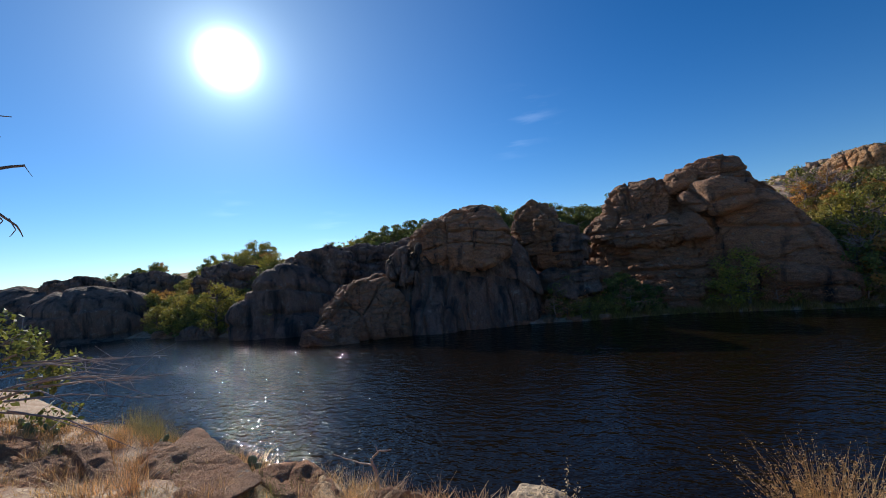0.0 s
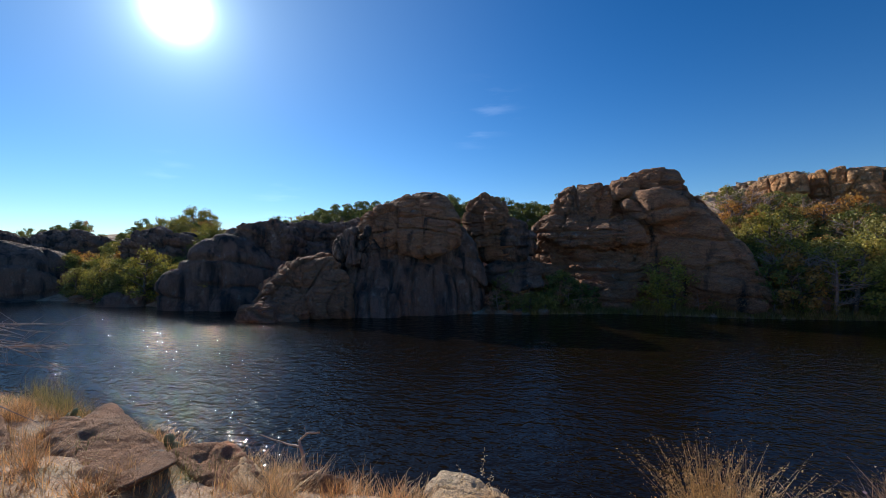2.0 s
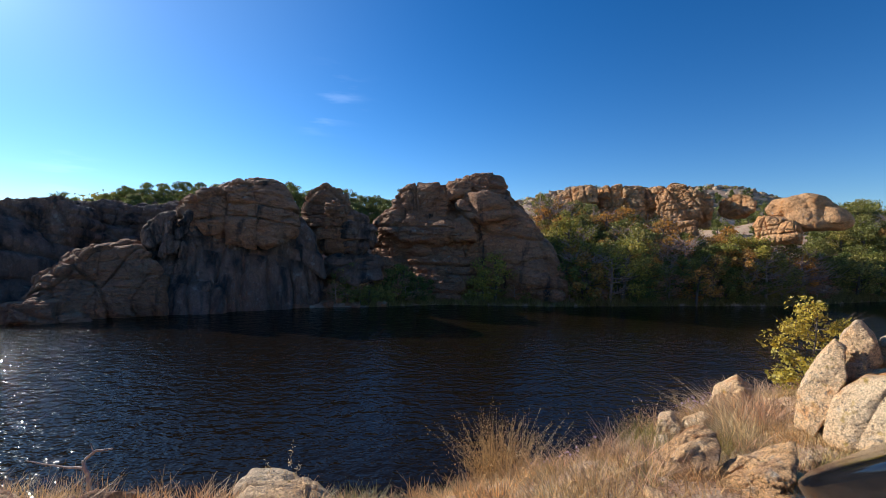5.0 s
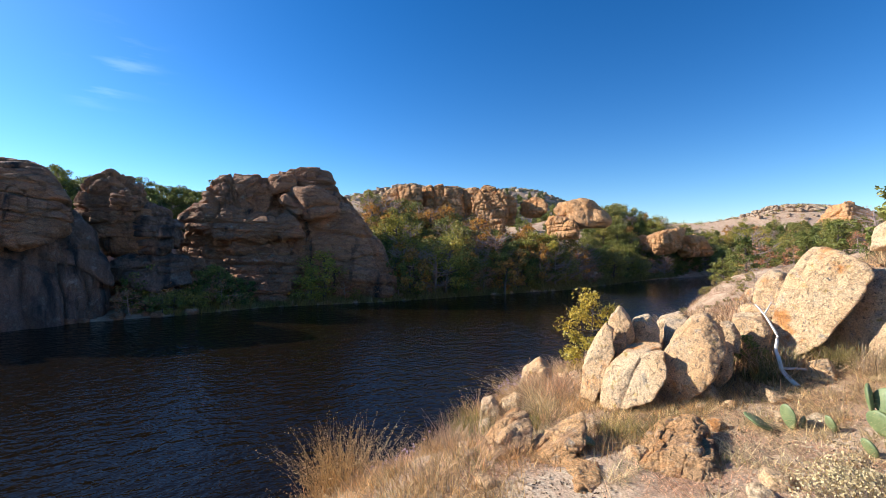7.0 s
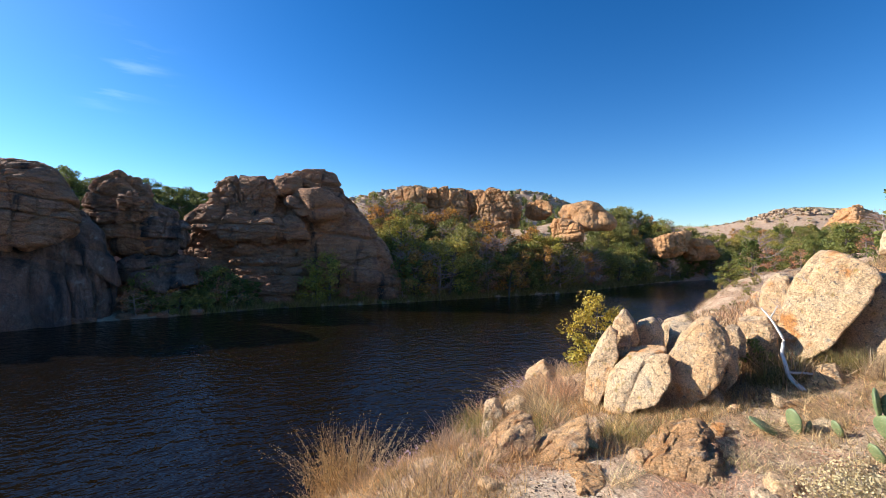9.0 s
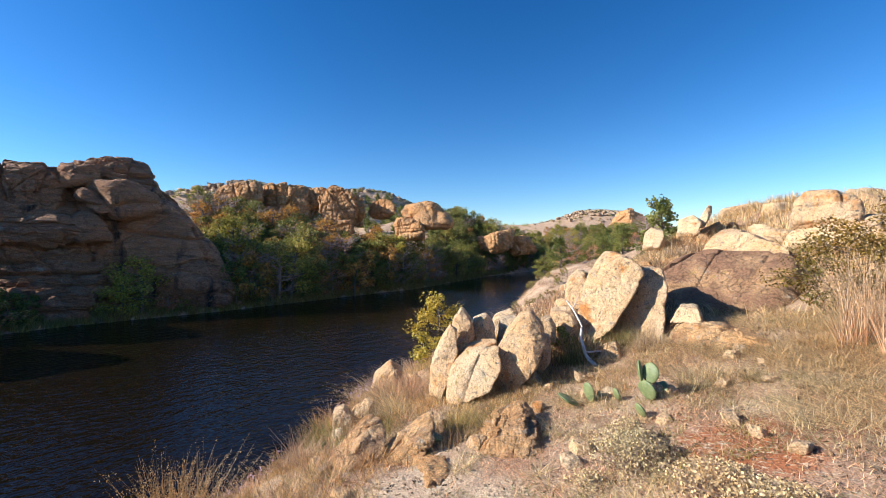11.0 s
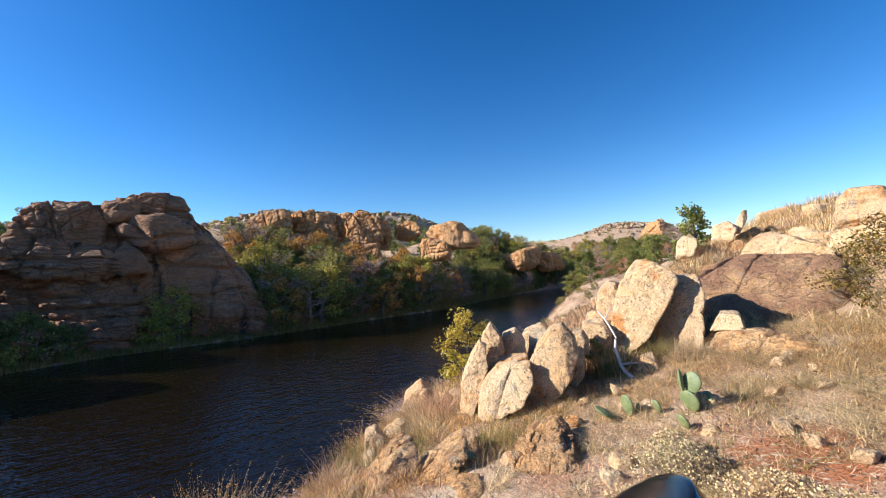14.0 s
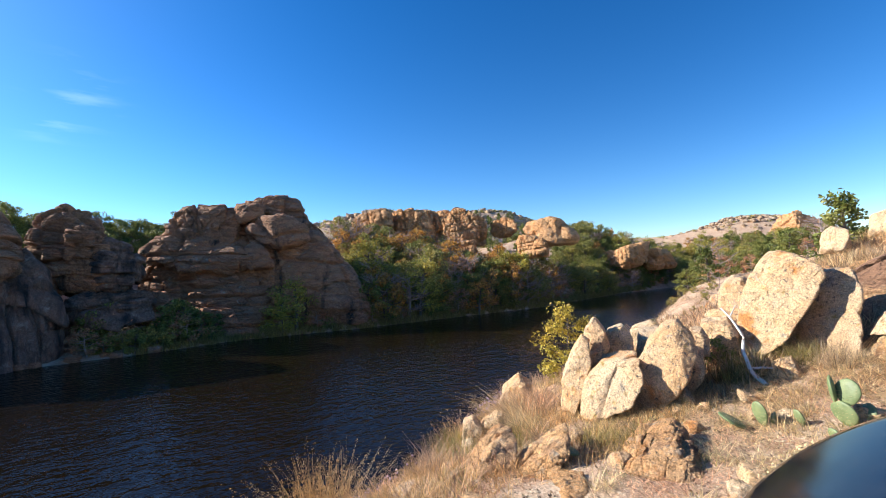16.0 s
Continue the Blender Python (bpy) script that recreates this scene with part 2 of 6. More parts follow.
def leaf_material(name, a, c, dark=0.5, trans=0.25):
    m, nt, b = material(name, 0.6)
    rnd = node(nt, "ShaderNodeObjectInfo").outputs["Random"]
    isl = nt.nodes.new("ShaderNodeNewGeometry").outputs["Random Per Island"]
    p = position(nt)
    col = mix(nt, mask(nt, noise_tex(nt, p, 0.9, 3), 0.35, 0.65), a, c)
    col = mix(nt, 1.0, col, ramp(nt, isl, (0.0, (dark, dark, dark)), (1.0, (1.5, 1.45, 1.32))), "MULTIPLY")
    col = mix(nt, 1.0, col, ramp(nt, rnd, (0.0, (0.75, 0.8, 0.75)), (1.0, (1.2, 1.12, 1.05))), "MULTIPLY")
    nt.links.new(col, b.inputs["Base Color"])
    tr = node(nt, "ShaderNodeBsdfTranslucent", [("Color", col)])
    mx = node(nt, "ShaderNodeMixShader", [(1, b.outputs[0]), (2, tr.outputs[0])])
    mx.inputs[0].default_value = trans
    nt.links.new(mx.outputs[0], nt.nodes["Material Output"].inputs["Surface"])
    return m


JUNIPER = leaf_material("juniper_foliage", (0.14, 0.18, 0.045), (0.24, 0.25, 0.07), trans=0.3)
OAK = leaf_material("oak_foliage", (0.29, 0.30, 0.06), (0.44, 0.36, 0.07), trans=0.25)
OLIVE = leaf_material("olive_foliage", (0.24, 0.25, 0.06), (0.36, 0.31, 0.09), trans=0.25)
AUTUMN = leaf_material("orange_foliage", (0.60, 0.29, 0.075), (0.50, 0.31, 0.10), trans=0.4)
RUSSET = leaf_material("russet_foliage", (0.50, 0.22, 0.13), (0.46, 0.30, 0.18), trans=0.35)
YELLOW = leaf_material("yellow_green_foliage", (0.58, 0.45, 0.08), (0.44, 0.39, 0.08), trans=0.4)
BUSH = leaf_material("orange_green_foliage", (0.40, 0.22, 0.04), (0.20, 0.17, 0.035), 0.3, 0.3)
STRAW = leaf_material("straw_grass", (0.62, 0.45, 0.25), (0.74, 0.60, 0.39), 0.28)
TAWNY = leaf_material("tawny_grass", (0.58, 0.34, 0.15), (0.64, 0.46, 0.24), 0.3)
PINKISH = leaf_material("pinkish_dry_grass", (0.60, 0.37, 0.25), (0.66, 0.48, 0.33), 0.3)
SAGE = leaf_material("sage_green", (0.30, 0.27, 0.09), (0.38, 0.31, 0.12), 0.35)
GREEN = leaf_material("fresh_green_blades", (0.16, 0.22, 0.05), (0.24, 0.26, 0.08), 0.4)
CREAM = leaf_material("cream_seed_heads", (0.68, 0.56, 0.36), (0.58, 0.42, 0.25), 0.45)
LITTER = leaf_material("grey_brown_litter", (0.36, 0.29, 0.23), (0.26, 0.18, 0.12), 0.3, 0.1)
LILAC = leaf_material("lilac_flowers", (0.50, 0.38, 0.52), (0.42, 0.32, 0.48), 0.7)


def wood_material(name, a, c):
    m, nt, b = material(name, 0.85)
    p = position(nt)
    n1 = noise_tex(nt, p, 9, 5, 0.65, stretch=(1, 1, 0.3))
    nt.links.new(ramp(nt, n1, (0.35, a), (0.65, c)), b.inputs["Base Color"])
    bump(nt, b, noise_tex(nt, p, 30, 4, 0.6, stretch=(1, 1, 0.3)), 0.6, 0.01)
    return m


BARK = wood_material("grey_brown_bark", (0.10, 0.075, 0.055), (0.20, 0.16, 0.13))
BARE = wood_material("bare_grey_twigs", (0.30, 0.22, 0.19), (0.42, 0.33, 0.29))
BLEACHED = wood_material("bleached_dead_wood", (0.55, 0.51, 0.46), (0.70, 0.67, 0.62))


def cactus_material():
    m, nt, b = material("prickly_pear_skin", 0.55)
    p = position(nt)
    n1 = noise_tex(nt, p, 14, 4)
    nt.links.new(ramp(nt, n1, (0.3, (0.12, 0.165, 0.07)), (0.7, (0.23, 0.27, 0.12))), b.inputs["Base Color"])
    bump(nt, b, noise_tex(nt, p, 50, 2), 0.4, 0.006)
    return m


CACTUS = cactus_material()


def gloss_black():
    m, nt, b = material("gloss_black_plastic", 0.12)
    p = position(nt)
    nt.links.new(ramp(nt, noise_tex(nt, p, 60, 3), (0.3, (0.006, 0.006, 0.008)), (0.7, (0.012, 0.012, 0.014))), b.inputs["Base Color"])
    nt.links.new(ramp(nt, noise_tex(nt, p, 25, 4), (0.3, (0.08, 0.08, 0.08)), (0.8, (0.2, 0.2, 0.2))), b.inputs["Roughness"])
    return m


GLOSS = gloss_black()
MATT, nt_, b_ = material("matt_grey_plastic", 0.55)
nt_.links.new(ramp(nt_, noise_tex(nt_, position(nt_), 80, 3), (0.3, (0.03, 0.03, 0.032)), (0.7, (0.055, 0.055, 0.058))), b_.inputs["Base Color"])

# ---- geometry tools ----
def hash3(i, seed):
    h = (i[..., 0].astype(np.int64) * 374761393 + i[..., 1].astype(np.int64) * 668265263
         + i[..., 2].astype(np.int64) * 2147483647 + seed * 1274126177) & 0xFFFFFFFF
    h = ((h ^ (h >> 13)) * 1274126177) & 0xFFFFFFFF
    h = ((h ^ (h >> 16)) * 2246822519) & 0xFFFFFFFF
    return ((h ^ (h >> 15)) & 0xFFFFFF) / float(0x1000000)


def vnoise(p, seed=0):
    """Smooth value noise, -1 to 1, at points p (n, 3)."""
    i = np.floor(p)
    f = p - i
    f = f * f * (3 - 2 * f)
    out = 0.0
    for dx in (0, 1):
        for dy in (0, 1):
            for dz in (0, 1):
                w = (f[:, 0] if dx else 1 - f[:, 0]) * (f[:, 1] if dy else 1 - f[:, 1]) * (f[:, 2] if dz else 1 - f[:, 2])
                out = out + w * hash3(i + (dx, dy, dz), seed)
    return out * 2 - 1


def fbm(p, octaves=4, seed=0, gain=0.5):
    out, a = 0.0, 1.0
    for k in range(octaves):
        out = out + a * vnoise(p * 2.03 ** k + 17.3 * k, seed + k)
        a *= gain
    return out


def jointing(p, spacing, seed):
    """Three sets of rough joint planes: how deep in a joint each point lies, how far inside its block, and the block's random number."""
    g = np.random.default_rng(seed + 77)
    m = spin(g.uniform(-9, 9), g.uniform(-9, 9), g.uniform(-28, 28))
    axes = np.array([(1, 0, 0.16), (0, 1, 0.1), (0.1, 0.08, 1)]) @ m.T
    groove, inside, key = np.zeros(len(p)), np.ones(len(p)), []
    for i in range(3):
        sp = spacing[i]
        u = p @ axes[i] / sp + 0.30 * fbm(p / (2.2 * sp), 2, seed + 7 * i)
        k = np.floor(u)
        gap = np.minimum(u - k, 1 - u + k)
        line = np.round(u)
        h = hash3(np.stack([line, line * 0 + i, np.floor(0.35 * (p @ axes[(i + 1) % 3]) / spacing[(i + 1) % 3])], 1), seed)
        groove = np.maximum(groove, np.clip(1.5 * h - 0.25, 0, 1) * np.exp(-(gap * sp / (0.045 * np.mean(spacing) + 0.015 * sp)) ** 2))
        inside = np.minimum(inside, np.clip(gap / 0.32, 0, 1))
        key.append(k)
    return groove, np.sqrt(inside), hash3(np.stack(key, 1), seed + 3)


def mesh_of(name, verts, faces, mat=None, smooth=True):
    """A mesh from arrays of points and of equal-sided faces."""
    me = bpy.data.meshes.new(name)
    verts, faces = np.asarray(verts, np.float32), np.asarray(faces, np.int32)
    k = faces.shape[1]
    me.vertices.add(len(verts))
    me.vertices.foreach_set("co", verts.ravel())
    me.loops.add(faces.size)
    me.loops.foreach_set("vertex_index", faces.ravel())
    me.polygons.add(len(faces))
    me.polygons.foreach_set("loop_start", np.arange(0, faces.size, k, dtype=np.int32))
    me.polygons.foreach_set("use_smooth", np.full(len(faces), smooth))
    me.update(calc_edges=True)
    if mat:
        me.materials.append(mat)
    return me


def join(pieces):
    """Join (verts, faces) pieces into one."""
    vs, fs, n = [], [], 0
    for v, f in pieces:
        vs.append(v)
        fs.append(np.asarray(f) + n)
        n += len(v)
    return np.concatenate(vs), np.concatenate(fs)


def part(name, geo, mat, parent=None, label="", smooth=True):
    ob = new(name, mesh_of(name, geo[0], geo[1], mat, smooth))
    if parent:
        ob.parent = parent
    if label:
        tagged(ob, label)
    return ob


def thing(name, at, label, category, group="", kind=""):
    ob = new(name)
    ob.matrix_basis = at if isinstance(at, Matrix) else Matrix.Translation(at)
    return tagged(ob, label, category, group, kind)


SPHERES = {}


def cube_sphere(n):
    if n not in SPHERES:
        g = np.tan(np.linspace(-1, 1, n + 1) * math.pi / 4)
        a, b = np.meshgrid(g, g, indexing="ij")
        o = np.ones_like(a)
        quads = np.arange((n + 1) ** 2).reshape(n + 1, n + 1)
        q = np.stack([quads[:-1, :-1], quads[1:, :-1], quads[1:, 1:], quads[:-1, 1:]], -1).reshape(-1, 4)
        vs, fs = [], []
        for k, (x, y, z) in enumerate(((o, a, b), (-o, b, a), (b, o, a), (a, -o, b), (a, b, o), (b, a, -o))):
            vs.append(np.stack([x, y, z], -1).reshape(-1, 3))
            fs.append(q + k * (n + 1) ** 2)
        v = np.concatenate(vs)
        v /= np.linalg.norm(v, axis=1)[:, None]
        u, inv = np.unique(np.round(v, 5), axis=0, return_inverse=True)
        SPHERES[n] = (u, inv.ravel()[np.concatenate(fs)])
    return SPHERES[n]


def spin(rx=0, ry=0, rz=0):
    return np.array(Euler([radians(a) for a in (rx, ry, rz)]).to_matrix())


def rock(centre, radii, turn=(0, 0, 0), n=24, seed=0, power=3.0, rough=0.16, crack=(1.6, 1.6, 1.6), depth=0.12, block=0.12, fine=0.03, facets=0, second=0.0, front=0.0):
    """One weathered rock body: a rounded or faceted block, worn by noise and split by joints into proud, tilted and sunk pieces."""
    d, f = cube_sphere(n)
    if front:          # more points on the side towards the water
        d = d + np.array((0, -front, 0.1 * front)) @ spin(*turn)
        d = d / np.linalg.norm(d, axis=1)[:, None]
    radii = np.array(radii, float)
    size = radii.mean()
    if facets:
        g = np.random.default_rng(seed + 5000)
        pn = np.concatenate([g.normal(size=(facets, 3)), np.array([(1, 0, 0), (-1, 0, 0), (0, 1, 0), (0, -1, 0), (0, 0, 1), (0, 0, -1)]) + g.normal(0, 0.22, (6, 3))])
        pn /= np.linalg.norm(pn, axis=1)[:, None]
        ph = np.concatenate([g.uniform(0.86, 1.12, facets), g.uniform(0.82, 1.0, 6)])
        r = (np.maximum(d @ pn.T / ph, 0) ** 9).sum(1) ** (-1 / 9)
    else:
        r = (np.abs(d) ** power).sum(1) ** (-1 / power)
    m = spin(*turn)
    p = (d * r[:, None] * radii) @ m.T + centre
    nrm = (d / radii) @ m.T
    nrm /= np.linalg.norm(nrm, axis=1)[:, None]
    disp = rough * size * fbm(p / (0.9 * size), 2 if n < 6 else 3, seed)
    if n < 6:
        return p + nrm * disp[:, None], f
    groove, inside, rnd = jointing(p, crack, seed + 5)
    disp = disp + (rnd - 0.5) * block * 2 + block * 0.5 * inside - depth * groove + fine * fbm(p / (fine * 9), 3, seed + 60)
    if second:
        groove, inside, rnd = jointing(p, [c * 0.4 for c in crack], seed + 15)
        disp = disp + second * ((rnd - 0.5) * block * 0.9 + block * 0.3 * inside - 0.5 * depth * groove)
    return p + nrm * disp[:, None], f


def hull_planes(outline):
    """Edge normals and distances of the convex hull of a plan outline, about its middle."""
    pts = sorted(set(outline))
    def chain(seq):
        out = []
        for q in seq:
            while len(out) > 1 and (out[-1][0] - out[-2][0]) * (q[1] - out[-2][1]) - (out[-1][1] - out[-2][1]) * (q[0] - out[-2][0]) <= 0:
                out.pop()
            out.append(q)
        return out[:-1]
    h = np.array(chain(pts) + chain(pts[::-1]))
    mid = (h.min(0) + h.max(0)) / 2
    e = np.roll(h, -1, 0) - h
    nrm = np.stack([e[:, 1], -e[:, 0]], 1)
    nrm /= np.linalg.norm(nrm, axis=1)[:, None]
    return mid, (h.max(0) - h.min(0)) / 2, nrm, ((h - mid) * nrm).sum(1)


def hewn(centre, facing, outline, deep, seed, n=40, slant=0.2, lean=0.2, edge=9, facets=5, rough=0.1, crack=(1.6, 1.6, 1.6), depth=0.12, block=0.12, fine=0.03, second=0.5, front=0.0):
    """A rock hewn to an outline (across, up) that faces the water: deep metres through, its face turned by slant and laid back by lean, worn and jointed."""
    d, f = cube_sphere(n)
    if front:
        d = d + np.array((0, -front, 0.1 * front))
        d = d / np.linalg.norm(d, axis=1)[:, None]
    mid, (hu, hv), pn, ph = hull_planes(outline)
    half_size = np.array((hu, deep, hv))
    q = d * half_size
    # the planes of the outline, of front and back, and a few odd facets
    g3 = np.random.default_rng(seed + 900)
    odd = g3.normal(size=(facets, 3)) * (0.8, 0.0, 0.8) + np.outer(np.sign(g3.uniform(-1, 0.5, facets)), (0, 1.0, 0))
    odd /= np.linalg.norm(odd, axis=1)[:, None]
    reach = np.abs(odd) @ np.ones(3) * g3.uniform(0.64, 0.84, facets)
    planes = [np.maximum(q[:, [0, 2]] @ pn.T / ph, 0), np.abs(q[:, 1:2]) / deep, np.maximum(d @ odd.T / reach, 0)]
    g = (np.concatenate(planes, 1) ** edge).sum(1) ** (1 / edge)
    q = q / g[:, None]
    nrm = q / half_size ** 2
    nrm /= np.linalg.norm(nrm, axis=1)[:, None]
    q[:, 0] += mid[0]
    q[:, 2] += mid[1]
    q[:, 1] += lean * q[:, 2] - slant * q[:, 0]
    m = spin(0, 0, facing)
    p, nrm = q @ m.T + centre, nrm @ m.T
    size = (hu + hv + deep) / 3
    disp = rough * size * fbm(p / (0.9 * size), 3, seed)
    groove, inside, rnd = jointing(p, crack, seed + 5)
    disp = disp + (rnd - 0.5) * block * 1.6 + block * 0.4 * inside - depth * groove + fine * fbm(p / (fine * 9), 3, seed + 60)
    if second:
        groove, inside, rnd = jointing(p, [c * 0.4 for c in crack], seed + 15)
        disp = disp + second * ((rnd - 0.5) * block * 0.8 + block * 0.25 * inside - 0.5 * depth * groove)
    return p + nrm * disp[:, None], f


def tube(points, radii, sides=6):
    points = np.asarray(points, float)
    radii = np.broadcast_to(radii, len(points))
    t = np.gradient(points, axis=0)
    t /= np.linalg.norm(t, axis=1)[:, None] + 1e-9
    ref = np.where(np.abs(t[:, 2:3]) > 0.9, (1.0, 0, 0), (0, 0, 1.0))
    u = np.cross(t, ref)
    u /= np.linalg.norm(u, axis=1)[:, None]
    w = np.cross(t, u)
    a = np.linspace(0, 2 * math.pi, sides, endpoint=False)
    v = points[:, None] + radii[:, None, None] * (np.cos(a)[None, :, None] * u[:, None] + np.sin(a)[None, :, None] * w[:, None])
    idx = np.arange(len(points) * sides).reshape(len(points), sides)
    nxt = np.roll(idx, -1, 1)
    f = np.stack([idx[:-1], nxt[:-1], nxt[1:], idx[1:]], -1).reshape(-1, 4)
    return v.reshape(-1, 3), f


def leaves(centres, size, rng, droop=0.0, aspect=0.55):
    """A small rhombic leaf or tuft at each centre, turned at random."""
    n = len(centres)
    a = rng.normal(size=(n, 3))
    a[:, 2] -= droop
    a /= np.linalg.norm(a, axis=1)[:, None]
    b = np.cross(a, rng.normal(size=(n, 3)))
    b /= np.linalg.norm(b, axis=1)[:, None]
    s = size * rng.uniform(0.6, 1.3, (n, 1))
    v = np.stack([centres - a * s, centres + b * s * aspect, centres + a * s, centres - b * s * aspect], 1)
    return v.reshape(-1, 3), np.arange(4 * n).reshape(n, 4)


def blades(roots, height, width, rng, lean=0.35, segs=3, curl=0.5):
    """Grass blades: narrow bent strips that taper to a point."""
    n = len(roots)
    az = rng.uniform(0, 2 * math.pi, n)
    out = np.stack([np.cos(az), np.sin(az), np.zeros(n)], 1)
    side = np.stack([-np.sin(az), np.cos(az), np.zeros(n)], 1)
    h = height * rng.uniform(0.5, 1.2, (n, 1))
    le = lean * rng.uniform(0.1, 1.6, (n, 1))
    rows = []
    for k in range(segs + 1):
        t = k / segs
        c = roots + np.array([0, 0, 1.0]) * h * (t - 0.35 * curl * le * t * t) + out * h * le * (t + curl * t * t)
        w = width * (1 - 0.85 * t)
        rows += [c - side * w, c + side * w]
    v = np.stack(rows, 1)
    base = np.arange(n)[:, None] * (2 * (segs + 1))
    f = np.stack([base + np.array([2 * k, 2 * k + 1, 2 * k + 3, 2 * k + 2]) for k in range(segs)], 1)
    return v.reshape(-1, 3), f.reshape(-1, 4)


def polar(az, d):
    """Plan position: degrees left of +y as seen from the camera's stand, and metres from it."""
    return np.array([-math.sin(radians(az)) * d, math.cos(radians(az)) * d])


# ---- the lie of the land ----
FAR_SHORE = np.array([(-170, 44), (-72, 32), (-53, 33), (-35, 31), (-24, 31), (-12, 33), (-5, 34), (2, 36.3), (11, 35.8),
                      (22, 37), (32, 37.8), (55, 45.5), (76, 49), (90, 54)], float)
NEAR_SHORE = np.array([(-170, 0), (-40, 8), (-16, 8.6), (-12, 7.6), (-8, 6.9), (-5, 6.3), (-3, 6.1), (0, 6.2), (1.5, 6.8), (3.4, 8.3), (5.5, 9.3), (8, 10.3),
                       (11, 11.8), (17, 14.7), (24, 18.7), (37, 25.6), (56, 35.6), (78, 47.5), (90, 54)], float)


def dist_to(line, x, y):
    """Signed distance from a shore line that runs from low to high x: positive above it."""
    best = np.full(x.shape, 1e9)
    for (ax, ay), (bx, by) in zip(line[:-1], line[1:]):
        dx, dy = bx - ax, by - ay
        t = np.clip(((x - ax) * dx + (y - ay) * dy) / (dx * dx + dy * dy), 0, 1)
        best = np.minimum(best, np.hypot(x - ax - t * dx, y - ay - t * dy))
    return np.where(y > np.interp(x, line[:, 0], line[:, 1]), best, -best)


MOUNDS = [(43, 118, 12.5, 36, 26), (92, 126, 13, 26, 22), (196, 94, 12.0, 32, 28), (-80, 75, -1.5, 40, 30),
          (20, 4.2, 1.5, 5, 5), (15, 9.2, -0.9, 5, 3), (11, 7.6, -0.8, 3.5, 2.5), (19, 11.6, -1.3, 5, 3.2), (25, 15.5, -1.2, 6, 4), (13.5, -1.5, 0.2, 3, 4), (6.3, 4.7, 0.30, 1.5, 1.1), (9.0, 5.2, 0.60, 2.4, 1.3), (12.4, 4.5, 0.60, 2.4, 1.6), (15.5, 5.2, 0.40, 2.0, 1.6), (11.2, 1.4, 0.40, 2.0, 1.5), (150, 160, 9, 60, 40), (-28, 57, 3.8, 22, 10), (-52, 58, 1.6, 20, 10), (10, 60, 1.6, 10, 8), (-8, 60, 2.0, 14, 9), (66, 68, 4.5, 18, 12), (-82, 54, 3.0, 26, 11)]


def height(x, y):
    """Height of the ground at plan positions (arrays)."""
    x, y = np.asarray(x, float), np.asarray(y, float)
    near, far = -dist_to(NEAR_SHORE, x, y), dist_to(FAR_SHORE, x, y)
    dn, df = np.abs(near), np.abs(far)
    zn = np.interp(dn, [0, 0.5, 1.2, 2.0, 3, 4.5, 6, 7.5, 9, 10.5, 12, 14, 18, 24, 40, 200, 3000],
                   [0, 0.6, 1.3, 1.95, 2.32, 2.65, 2.92, 3.12, 3.32, 3.75, 4.25, 4.7, 5.2, 5.6, 6.2, 8, 8])
    left = np.clip((2.0 - x) / 5, 0, 1)
    zn = zn - left * np.clip(zn - 2.1, 0, None) * 0.4
    steps = [0, 1.5, 6, 15, 25, 40, 80, 200, 3000]
    k = np.clip((-8 - x) / 16, 0, 1)
    zf = np.interp(df, steps, [0, 0.45, 1.6, 4.6, 7.2, 8.6, 11, 12, 9]) * (1 - k) \
        + np.interp(df, steps, [0, 0.45, 2.0, 5.8, 7.6, 7.6, 6, 8, 9]) * k
    w = df ** 2 / (dn ** 2 + df ** 2 + 1e-6)
    z = np.where((near > 0) | (far > 0), zn * w + zf * (1 - w), np.maximum(-0.55 * np.minimum(dn, df), -2.2))
    for cx, cy, h, sx, sy in MOUNDS:
        z = z + h * np.exp(-((x - cx) / sx) ** 2 - ((y - cy) / sy) ** 2)
    shp = x.shape
    p = np.stack([x.ravel(), y.ravel(), np.zeros(x.size)], 1)
    land = np.clip(np.maximum(near, far) / 3, 0, 1)
    rel = 0.10 * fbm(p / 1.6, 4, 3) + np.clip(np.hypot(x.ravel(), y.ravel()) / 60, 0, 1) * 0.9 * fbm(p / 14, 3, 8)
    return z + land * rel.reshape(shp)


def ground_at(x, y):
    return float(height(np.array([x]), np.array([y]))[0])

# ---- ground and water ----
def spaced(*runs):
    """Coordinates with a step of its own in each run: (start, end, step)."""
    out = [np.arange(a, b, s) for a, b, s in runs]
    return np.concatenate(out + [[runs[-1][1]]])


gx = np.concatenate([-np.geomspace(3000, 105, 16), spaced((-95, -10, 1.0), (-10, 14, 0.14), (14, 110, 1.0)), np.geomspace(114, 3000, 34)])
gy = np.concatenate([-np.geomspace(3000, 20, 14), spaced((-16, -4, 1.0), (-4, 12, 0.14), (12, 80, 0.8)), np.geomspace(82, 3000, 40)])
GX, GY = np.meshgrid(gx, gy, indexing="ij")
idx = np.arange(GX.size).reshape(GX.shape)
quads = np.stack([idx[:-1, :-1], idx[1:, :-1], idx[1:, 1:], idx[:-1, 1:]], -1).reshape(-1, 4)
ground = new("ground", mesh_of("ground", np.stack([GX, GY, height(GX, GY)], -1).reshape(-1, 3), quads, GROUND))
tagged(ground, "dry rocky ground with straw litter, red soil and green patches", "ground", kind="structure")

water = new("water", mesh_of("water", np.array([(-170, -2, 0), (92, -2, 0), (92, 60, 0), (-170, 60, 0)], float), [(0, 1, 2, 3)], WATER, False))
tagged(water, "dark brown lake water with fine wind ripples", "water", kind="structure")

